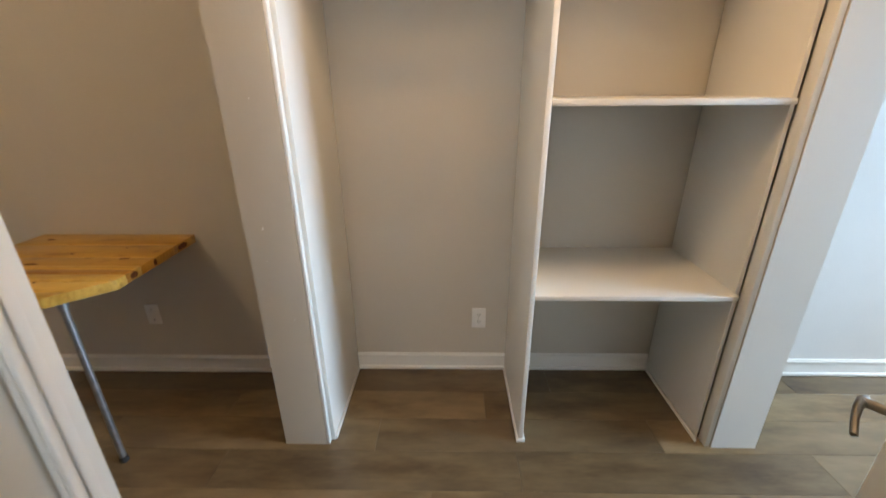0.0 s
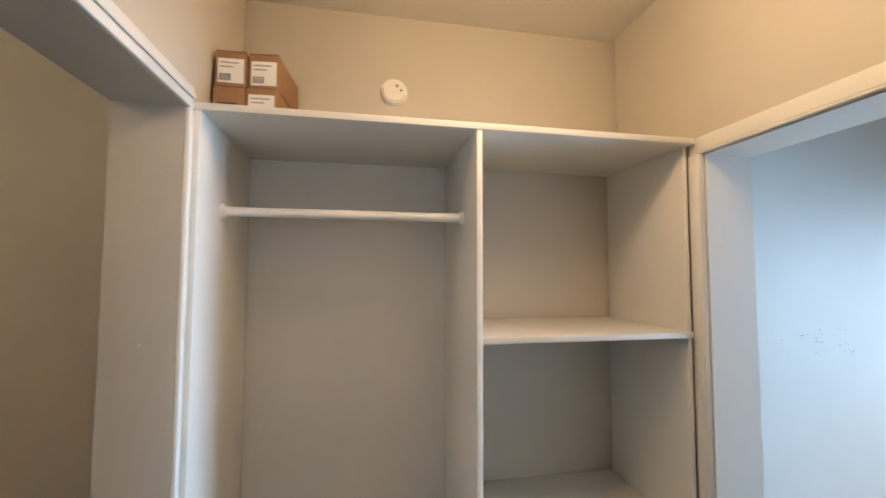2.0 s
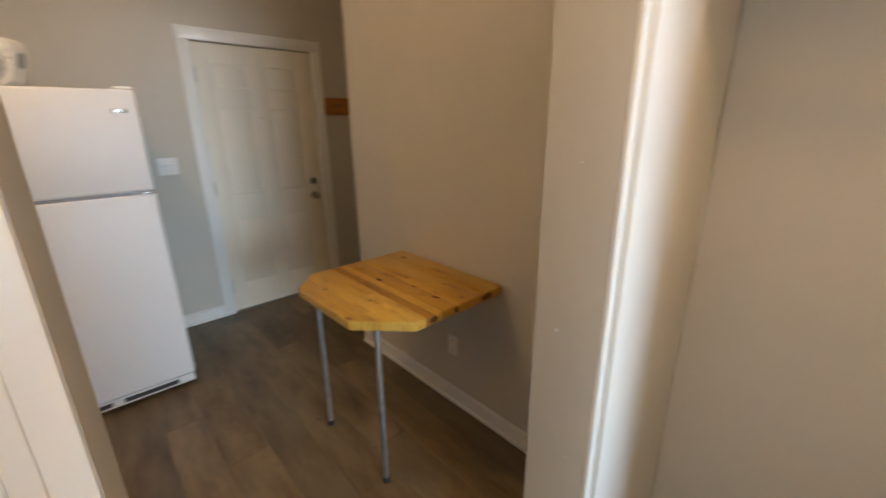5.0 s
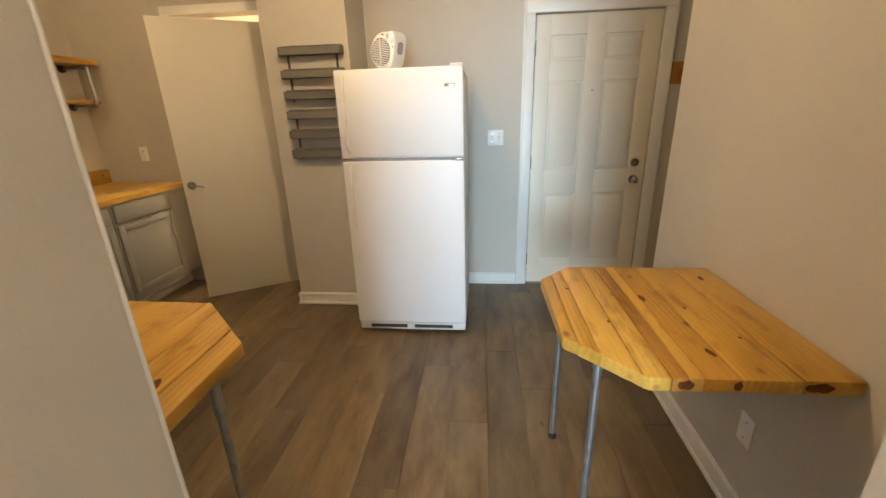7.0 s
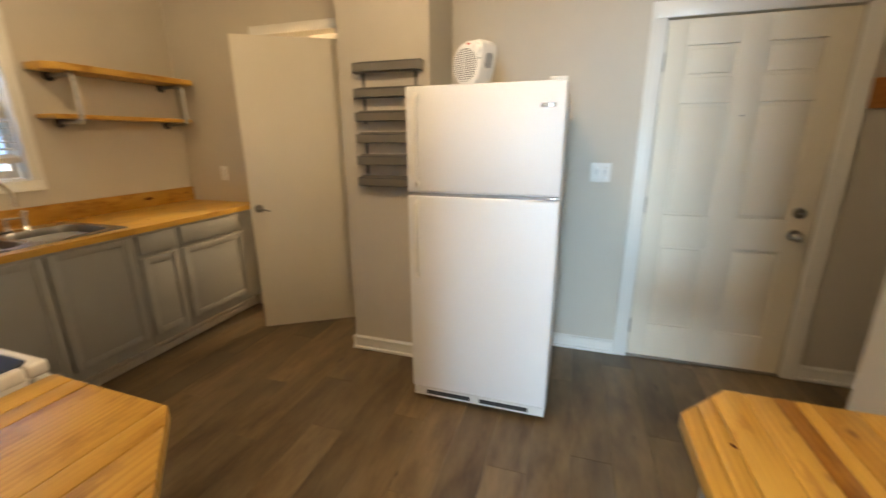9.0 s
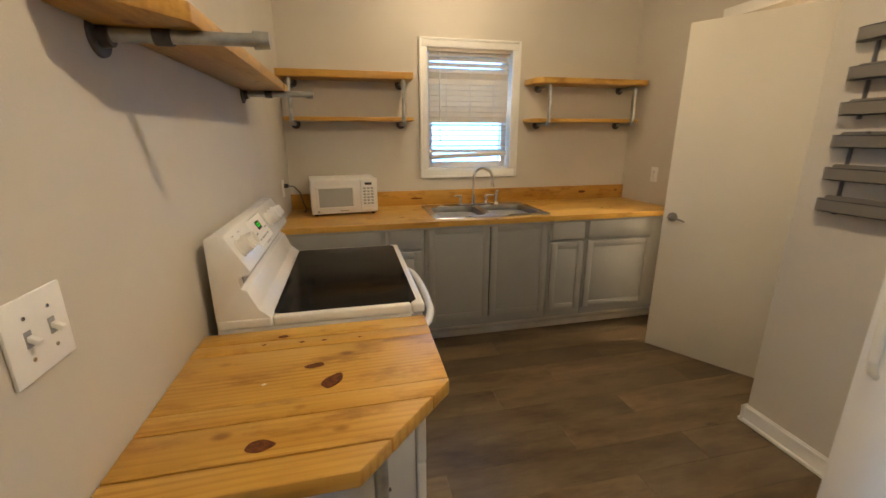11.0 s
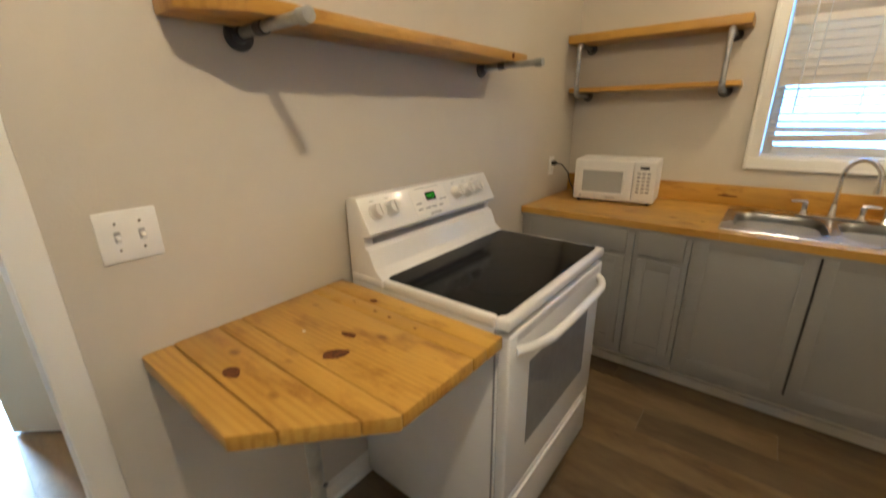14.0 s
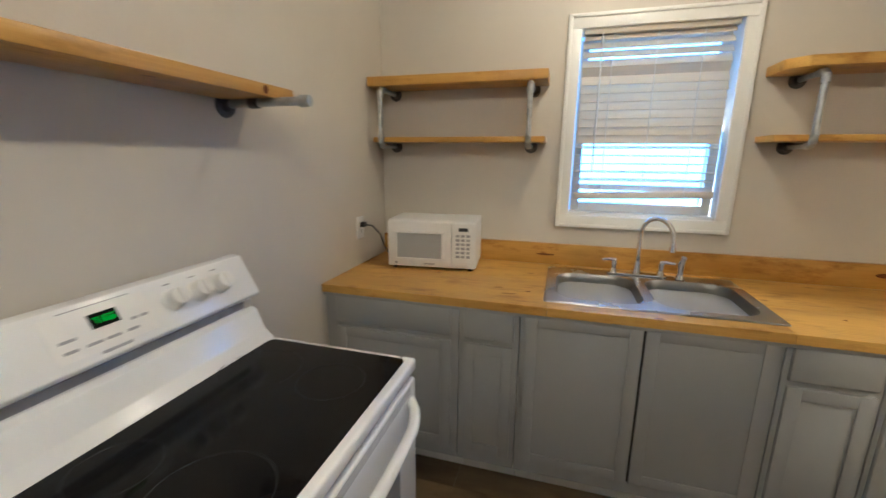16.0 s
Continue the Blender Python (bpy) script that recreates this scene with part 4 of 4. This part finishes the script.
part("aerator", rod((-0.112, 0.124, 0.175), (-0.112, 0.124, 0.150), 0.0135), CHROME, faucet)
for x, s in ((0.105, 1), (-0.105, -1)):
    hb = tube(rod((x, 0, 0.008), (x, 0, 0.03), 0.019, 0.012), (x, 0, 0.03), (x, 0, 0.066), 0.012, 0.015)
    h = part("valve", hb, CHROME, faucet)
    part("lever", sweep([(x - s * 0.006, 0, 0.068), (x + s * 0.02, 0.004, 0.072), (x + s * 0.058, 0.012, 0.070)], [0.010, 0.0075, 0.006]), CHROME, h)
sp = tube(rod((-0.185, 0.015, 0.0), (-0.185, 0.015, 0.022), 0.022, 0.014), (-0.185, 0.015, 0.022), (-0.185, 0.015, 0.075), 0.012, 0.016)
tube(sp, (-0.185, 0.015, 0.075), (-0.190, 0.030, 0.108), 0.016, 0.012)
part("sprayer", sp, CHROME, faucet, "chrome side sprayer")

# ---- microwave ----
mw = thing("microwave", "small white countertop microwave", "microwave", pose(-0.205, -3.772, CT, 0, 0, 186))
MW, MD, MH = 0.452, 0.285, 0.252
part("body", boxes((0, MW, 0.012, MD, 0.012, MH), bevel=0.007, seg=3), PLASTIC, mw)
part("door", boxes((0.002, MW * 0.73, -0.004, 0.013, 0.016, MH - 0.004), bevel=0.006, seg=3), PLASTIC, mw)
part("door_frame", boxes((0.035, 0.295, -0.012, -0.004, 0.046, 0.062), (0.035, 0.295, -0.012, -0.004, 0.188, 0.202), (0.035, 0.052, -0.012, -0.004, 0.062, 0.188),
                         (0.278, 0.295, -0.012, -0.004, 0.062, 0.188), bevel=0.003), PLASTIC, mw)
part("window", boxes((0.052, 0.278, -0.0055, -0.004, 0.062, 0.188)), MESHW, mw, "grey screened door window", False)
panel = part("control_panel", boxes((MW * 0.735, MW - 0.002, -0.004, 0.013, 0.016, MH - 0.004), bevel=0.006, seg=3), PLASTIC, mw)
part("display", boxes((0.365, 0.412, -0.0052, -0.004, 0.205, 0.222)), DARK, panel, "dark display", False)
for i in range(6):
    for j in range(3):
        part("key", boxes((0.352 + j * 0.026, 0.370 + j * 0.026, -0.0050, -0.004, 0.176 - i * 0.021, 0.188 - i * 0.021)), DULL if (i + j) % 3 else MESHW, panel, smooth=False)
part("open_button", boxes((0.350, 0.424, -0.008, -0.004, 0.028, 0.046), bevel=0.002), PLASTIC, panel)
part("badge", boxes((0.19, 0.245, -0.0048, -0.004, 0.030, 0.036)), DULL, mw, smooth=False)
part("emblem", rod((0.045, -0.004, 0.033), (0.045, -0.0048, 0.033), 0.007, n=18), DULL, mw)
for x in (0.03, MW - 0.03):
    for y in (0.03, MD - 0.03):
        part("foot", rod((x, y, 0), (x, y, 0.013), 0.011), BLACK, mw)
cord = thing("power_cord", "dark microwave power cord plugged into the wall outlet", "cable", pose(0, 0, 0))
part("plug", boxes((EX - 0.036, EX - 0.009, -3.822, -3.794, 1.112, 1.138), bevel=0.004), BLACK, cord)
part("cable", sweep([(EX - 0.036, -3.808, 1.125), (EX - 0.07, -3.818, 1.118), (EX - 0.105, -3.84, 1.07), (EX - 0.115, -3.865, 1.0), (EX - 0.13, -3.90, 0.95), (EX - 0.115, -3.94, 0.92),
                     (EX - 0.105, -3.99, 0.918)], 0.0042, 8), IRON, cord)

# ---- stove ----
stove = thing("electric_stove", "white freestanding electric range with black glass top", "stove", pose(0, 0, 0))
Y0, Y1, FX, BX = -2.890, -2.130, -0.660, -0.060
part("body", boxes((FX + 0.015, BX, Y0 + 0.003, Y1 - 0.003, 0.035, 0.893), bevel=0.004), ENAMEL, stove)
rimb = bmesh.new()
box(rimb, FX - 0.022, FX + 0.022, Y0, Y1, 0.885, 0.921, 0.009, 3)
box(rimb, BX - 0.155, BX, Y0, Y1, 0.885, 0.921, 0.009, 3)
box(rimb, FX + 0.022, BX - 0.155, Y1 - 0.032, Y1, 0.885, 0.9205, 0.009, 3)
box(rimb, FX + 0.022, BX - 0.155, Y0, Y0 + 0.032, 0.885, 0.9205, 0.009, 3)
part("cooktop_rim", rimb, ENAMEL, stove)
glass = part("cooktop_glass", prism([((FX + BX - 0.155) / 2 + 0.001 + x, (Y0 + Y1) / 2 + y) for x, y in rounded(0.442, 0.722, 0.022)], 0.900, 0.9225, 0.0008, 1), BLACKGLASS, stove, "black ceramic glass cooktop")
for x, y, r in ((-0.52, -2.34, 0.105), (-0.52, -2.71, 0.085), (-0.31, -2.34, 0.075), (-0.31, -2.71, 0.105)):
    ring = bmesh.new()
    a = [ring.verts.new((x + r * math.cos(k * math.tau / 48), y + r * math.sin(k * math.tau / 48), 0.9228)) for k in range(48)]
    b = [ring.verts.new((x + (r - 0.0022) * math.cos(k * math.tau / 48), y + (r - 0.0022) * math.sin(k * math.tau / 48), 0.9228)) for k in range(48)]
    for k in range(48):
        ring.faces.new((a[k], a[(k + 1) % 48], b[(k + 1) % 48], b[k]))
    part("burner_ring", ring, plain("ring_print", (0.035, 0.035, 0.036), 0.2, specular=0.25), glass, smooth=False)
GUARD = [(BX, 0.915), (BX, 1.165), (BX - 0.020, 1.176), (BX - 0.052, 1.174), (BX - 0.112, 1.064), (BX - 0.106, 1.054), (BX - 0.076, 1.048), (BX - 0.080, 1.014), (BX - 0.096, 1.006), (BX - 0.122, 0.945), (BX - 0.150, 0.921), (BX - 0.150, 0.915)]
part("backguard", extrude_y(GUARD, Y0 + 0.002, Y1 - 0.002, 0.003, 2), ENAMEL, stove)
# grey strip paints the shade in the recess below the sloped panel
part("shaded_vent_slot", boxes((BX - 0.0815, BX - 0.077, Y0 + 0.04, Y1 - 0.04, 1.020, 1.040)), DULL, stove, "vent slot, its shade put in as grey", False)
slope = Vector((-0.060, 0, -0.110)).normalized()
outn = Vector((-0.110, 0, 0.060)).normalized()
face = lambda y, d: Vector((BX - 0.052, y, 1.174)) + slope * d
for y in (-2.190, -2.258, -2.632, -2.703, -2.773):
    p = face(y, 0.058)
    kb = rod(p, p + outn * 0.006, 0.029, 0.028, 28)
    tube(kb, p + outn * 0.006, p + outn * 0.034, 0.0255, 0.0225, 28)
    kn = part("control_knob", kb, PLASTIC, stove, "white control knob")
    part("grip", boxes((-0.0045, 0.0045, -0.019, 0.019, 0, 0.007), bevel=0.002), PLASTIC, kn, m=Matrix.Translation(p + outn * 0.033) @ outn.to_track_quat("Z", "Y").to_matrix().to_4x4())
    part("mark", boxes((-0.009, 0.009, -0.0015, 0.0015, 0, 0.0008)), DULL, kn, smooth=False, m=Matrix.Translation(face(y, 0.018) + outn * 0.0005) @ outn.to_track_quat("Z", "Y").to_matrix().to_4x4())
PANEL = Matrix.Translation(face(-2.470, 0.056)) @ Matrix(((0, slope.x, outn.x), (-1, 0, 0), (0, slope.z, outn.z))).transposed().to_4x4().transposed()
# columns: along -y (right on the panel), down the slope, outward
part("touch_panel", boxes((-0.10, 0.10, -0.042, 0.052, 0, 0.0008)), PLASTIC, stove, smooth=False, m=PANEL)
part("panel_line", boxes((-0.066, 0.072, -0.046, -0.044, 0, 0.0009)), DULL, stove, smooth=False, m=PANEL)
disp = part("display", boxes((-0.022, 0.034, -0.026, 0.006, 0.0008, 0.0016)), BLACKGLASS, stove, "black clock display", False, m=PANEL)
for i, (a, b) in enumerate(((-0.085, -0.055), (0.052, 0.068), (0.074, 0.090), (-0.085, -0.060), (-0.045, -0.015), (-0.008, 0.022), (0.035, 0.06))):
    y = 0.008 if i < 3 else 0.030
    part("key_print", boxes((a, b, y, y + 0.006, 0.0008, 0.0012)), DULL, stove, smooth=False, m=PANEL)
part("badge", boxes((-0.026, 0.034, 0.054, 0.060, 0, 0.0012)), DULL, stove, smooth=False, m=PANEL)


def digit(parent, ch, x, w=0.0066, h=0.014):
    """One seven-segment figure on the panel."""
    on = {"7": "abc", "1": "bc", "6": "acdefg", "5": "acdfg"}[ch]
    t = 0.0011
    seg = {"a": (0, w, 0, t), "d": (0, w, h - t, h), "g": (0, w, h / 2 - t / 2, h / 2 + t / 2), "f": (0, t, 0, h / 2), "b": (w - t, w, 0, h / 2), "e": (0, t, h / 2, h), "c": (w - t, w, h / 2, h)}
    bm = bmesh.new()
    for s in on:
        a, b, c, d = seg[s]
        box(bm, x + a, x + b, -0.017 + c, -0.017 + d, 0.0016, 0.0022)
    part("digit", bm, GREEN, parent, "lit green digit", False, m=PANEL)


for ch, x in (("7", -0.014), ("1", -0.004), ("6", 0.008), ("5", 0.019)):
    digit(disp, ch, x)
door = part("oven_door", boxes((FX - 0.022, FX + 0.014, Y0 + 0.008, Y1 - 0.008, 0.285, 0.868), bevel=0.008, seg=3), ENAMEL, stove)
part("oven_window", boxes((FX - 0.0235, FX - 0.020, Y0 + 0.135, Y1 - 0.135, 0.43, 0.735), bevel=0.001, seg=1), OVENW, door, "dark oven window", False)
for i in range(4):
    part("vent_line", boxes((FX - 0.0228, FX - 0.020, Y0 + 0.05, Y1 - 0.05, 0.838 + i * 0.006, 0.8405 + i * 0.006)), DULL, door, smooth=False)
hp = []
for k in range(17):
    u = k / 16
    hp.append((FX - 0.022 - 0.042 * min(1.0, math.sin(math.pi * u) * 1.9) ** 0.6 - 0.016 * math.sin(math.pi * u), Y1 - 0.045 + (Y0 - Y1 + 0.09) * u, 0.812 + 0.012 * math.sin(math.pi * u)))
part("oven_handle", sweep(hp, 0.0145, 16), ENAMEL, door, "white bowed handle")
drawer = part("storage_drawer", boxes((FX - 0.020, FX + 0.014, Y0 + 0.008, Y1 - 0.008, 0.050, 0.278), bevel=0.008, seg=3), ENAMEL, stove)
part("drawer_grip", boxes((FX - 0.028, FX - 0.019, Y0 + 0.06, Y1 - 0.06, 0.235, 0.258), bevel=0.004), ENAMEL, drawer)
part("side_trim", boxes((FX + 0.016, FX + 0.022, Y1 - 0.0035, Y1 - 0.001, 0.04, 0.885)), DULL, stove, smooth=False)
for x in (FX + 0.05, BX - 0.05):
    for y in (Y0 + 0.05, Y1 - 0.05):
        part("foot", rod((x, y, 0), (x, y, 0.036), 0.016), BLACK, stove)

# ---- fridge and what stands on it ----
fr = thing("refrigerator", "white top-freezer refrigerator standing beside the chase", "refrigerator", pose(-1.985, -1.377, 0))
FW = 0.362
part("cabinet", boxes((-0.700, -0.062, -FW + 0.004, FW - 0.004, 0.025, 1.635), bevel=0.006), FRIDGE, fr)
for nm, z0, z1 in (("freezer_door", 1.166, 1.650), ("fridge_door", 0.086, 1.150)):
    d = part(nm, boxes((-0.058, 0.0, -FW, FW, z0, z1), bevel=0.012, seg=4), FRIDGE, fr)
    part("gasket", boxes((-0.064, -0.056, -FW + 0.012, FW - 0.012, z0 + 0.01, z1 - 0.01)), DULL, d, smooth=False)
    hz0, hz1 = (1.205, 1.615) if z0 > 1 else (0.735, 1.125)
    hy = -FW + 0.052
    part("handle", sweep([(-0.004, hy, hz0), (0.020, hy, hz0 + 0.018), (0.030, hy, hz0 + 0.06), (0.034, hy, (hz0 + hz1) / 2), (0.030, hy, hz1 - 0.06), (0.020, hy, hz1 - 0.018), (-0.004, hy, hz1)],
                         [0.011, 0.012, 0.013, 0.013, 0.013, 0.012, 0.011]), PLASTIC, d, "white bowed handle")
part("seam", boxes((-0.060, -0.012, -FW + 0.006, FW - 0.006, 1.150, 1.166)), DULL, fr, smooth=False)
part("hinge_cover", boxes((-0.075, -0.008, FW - 0.075, FW - 0.004, 1.650, 1.664), bevel=0.005), PLASTIC, fr)
part("middle_hinge", boxes((-0.05, 0.003, FW - 0.06, FW - 0.006, 1.153, 1.163), bevel=0.002), NICKEL, fr)
part("name_plate", boxes((0.0, 0.002, FW - 0.105, FW - 0.045, 1.545, 1.562), bevel=0.0008), NICKEL, fr)
grille = part("base_grille", boxes((-0.050, -0.012, -FW + 0.006, FW - 0.006, 0.028, 0.080), bevel=0.004), PLASTIC, fr, "white base grille")
for a, b in ((-FW + 0.08, -0.035), (0.015, FW - 0.09)):
    part("grille_slot", boxes((-0.013, -0.0105, a, b, 0.042, 0.066)), DARK, grille, "dark grille slot", False)
for y in (-FW + 0.05, FW - 0.05):
    part("roller", rod((-0.07, y - 0.012, 0.020), (-0.07, y + 0.012, 0.020), 0.020, n=16), BLACK, fr)
part("back_roller", rod((-0.62, -0.30, 0.020), (-0.62, 0.30, 0.020), 0.020, n=16), BLACK, fr)

heater = thing("fan_heater", "small white upright fan heater on the fridge", "fan heater", pose(-2.17, -1.450, 1.636, 0, 0, 62))
outline = [(0.098 * math.cos(radians(t)), 0.098 * math.sin(radians(t))) for t in range(75, 290, 8)] + [(0.058, -0.070), (0.070, -0.030), (0.088, 0.050), (0.084, 0.080), (0.066, 0.097)]
part("shell", prism(outline, -0.055, 0.055, 0.010, 3), PLASTIC, heater, m=pose(0, 0, 0.116, 90))
part("base", prism(rounded(0.185, 0.125, 0.03), 0, 0.020, 0.006), PLASTIC, heater)
GX, GZ, GR = -0.020, 0.112, 0.072
gr = bmesh.new()
for k in range(15):
    zz = GZ - GR + 0.004 + k * 2 * (GR - 0.004) / 15
    half = math.sqrt(max(0.0001, GR ** 2 - (zz - GZ + 0.002) ** 2))
    box(gr, GX - half, GX + half, -0.0625, -0.0575, zz, zz + 0.0045)
box(gr, GX - 0.0025, GX + 0.0025, -0.0622, -0.0576, GZ - GR, GZ + GR)
part("grille", gr, PLASTIC, heater, "horizontal white grille bars", False)
ring = [(GX + GR * math.cos(k * math.tau / 40), GR * math.sin(k * math.tau / 40)) for k in range(40)]
part("grille_recess", prism(ring, 0.0545, 0.0562), DARK, heater, "dark grille opening", False, m=pose(0, 0, GZ, 90))
part("power_switch", boxes((-0.004, 0.012, -0.060, -0.054, 0.196, 0.203), bevel=0.001), RED, heater, "small red switch")
part("side_vent", prism(rounded(0.046, 0.064, 0.016), 0, 0.002), DULL, heater, "grey vent in the side", m=pose(0.0790, 0, 0.126, 0, 12.7) @ pose(0, 0, 0, 90, 0, 90))
for x, z_ in ((0.034, 0.192), (0.066, 0.166)):
    part("dial", tube(rod((x, -0.054, z_), (x, -0.062, z_), 0.016, 0.014), (x, -0.062, z_), (x, -0.068, z_), 0.011, 0.009), PLASTIC, heater)
part("pilot_light", rod((0.070, -0.054, 0.132), (0.070, -0.057, 0.132), 0.004, n=10), DARK, heater)
for k in range(3):
    part("dial_mark", boxes((0.052 + k * 0.009, 0.056 + k * 0.009, -0.0560, -0.0548, 0.196 - k * 0.004, 0.199 - k * 0.004)), DULL, heater, smooth=False)

# ---- spice racks ----


def tray_shell(y0, y1, x0, x1, z0, z1, r=0.030, t=0.002):
    """A shallow tray with rounded front corners, open at the top and backed by the wall side."""
    def outline(inset):
        pts = [(x0, y0 + inset)]
        for cy, a0 in ((y0 + r, 270), (y1 - r, 0)):
            for k in range(7):
                a = radians(a0 + 15 * k)
                pts.append((x1 - r + (r - inset) * math.cos(a), cy + (r - inset) * math.sin(a)))
        return pts + [(x0, y1 - inset)]
    bm = prism(outline(0), z0, z0 + 0.004)
    outer, inner = outline(0), outline(t)
    loops = [[bm.verts.new((x, y, z)) for x, y in pts] for pts, z in ((outer, z0), (outer, z1), (inner, z1), (inner, z0 + 0.003))]
    for a, b in zip(loops, loops[1:]):
        for k in range(len(a) - 1):
            bm.faces.new((a[k], a[k + 1], b[k + 1], b[k]))
    return bm


def spice_rack(z_tops, label):
    s = thing("spice_rack", label, "rack", pose(-2.41, 0, 0), "spice racks on the chase")
    y0, y1 = -2.222, -1.797
    for y in (y0 + 0.05, y1 - 0.05):
        part("rail", boxes((0, 0.004, y - 0.008, y + 0.008, z_tops[-1] - 0.07, z_tops[0]), bevel=0.001), IRON, s)
    for z_ in z_tops:
        tray = part("tray", tray_shell(y0, y1, 0.004, 0.062, z_ - 0.056, z_ - 0.008), RACK, s)
        part("back_plate", prism(rounded(y1 - y0 - 0.006, 0.062, 0.014, 4), 0, 0.003), RACK, tray, m=pose(0.004, (y0 + y1) / 2, z_ - 0.025, 90, 0, 90))
        part("tray_rim", sweep([(0.012, y0 - 0.001, z_ - 0.008), (0.032, y0 - 0.001, z_ - 0.008), (0.053, y0 + 0.009, z_ - 0.008), (0.0625, y0 + 0.030, z_ - 0.008),
                                (0.0625, y1 - 0.030, z_ - 0.008), (0.053, y1 - 0.009, z_ - 0.008), (0.032, y1 + 0.001, z_ - 0.008), (0.012, y1 + 0.001, z_ - 0.008)], 0.0018, 8), IRON, tray, "dark rim wire")
    for y in (y0 + 0.10, y1 - 0.10):
        part("screw", rod((0.010, y, z_tops[0] + 0.002), (0.014, y, z_tops[0] + 0.002), 0.006, n=10), IRON, s)
    return s


spice_rack((1.836, 1.700, 1.572), "three-tier grey wall spice rack")
spice_rack((1.450, 1.324, 1.198), "three-tier grey wall spice rack, lower one")

# ---- lamps ----


def dome(m, label):
    d = thing("ceiling_light", label, "ceiling light", m)
    part("pan", rod((0, 0, -0.025), (0, 0, 0), 0.15, n=40), PLASTIC, d)
    return d


dome(pose(-1.20, -1.46, KH), "round white flush ceiling light base in the kitchen")
dome(pose(-1.27, -3.44, KH), "round white flush ceiling light base above the sink")
dome(pose(1.10, -0.93, HH), "round white flush ceiling light base in the hall")

# ---- floor planks ----
PL, PW = 1.22, 0.182
pb = boxes((-PL / 2 + 0.0004, PL / 2 - 0.0004, -PW / 2 + 0.0004, PW / 2 - 0.0004, -0.006, 0.0), bevel=0.0009, seg=1)
plank = bpy.data.meshes.new("plank")
pb.to_mesh(plank)
pb.free()
plank.materials.append(FLOOR)
floor = bpy.data.objects["floor"]
rows_y = int(5.9 / PW)
for j in range(rows_y):
    off = (0.0, 0.47, 0.86, 0.22, 0.66)[j % 5] + random.uniform(-0.05, 0.05)
    y = -4.16 + (j + 0.5) * PW
    x_end = 5.0 if y > -3.4 and y < 0 else -0.02
    x = -3.9 + off
    while x - PL / 2 < x_end:
        if y < 0.1 or x < -1.0:
            p = new("plank", plank)
            p.location = (x, y, 0)
            p.parent = floor
        x += PL
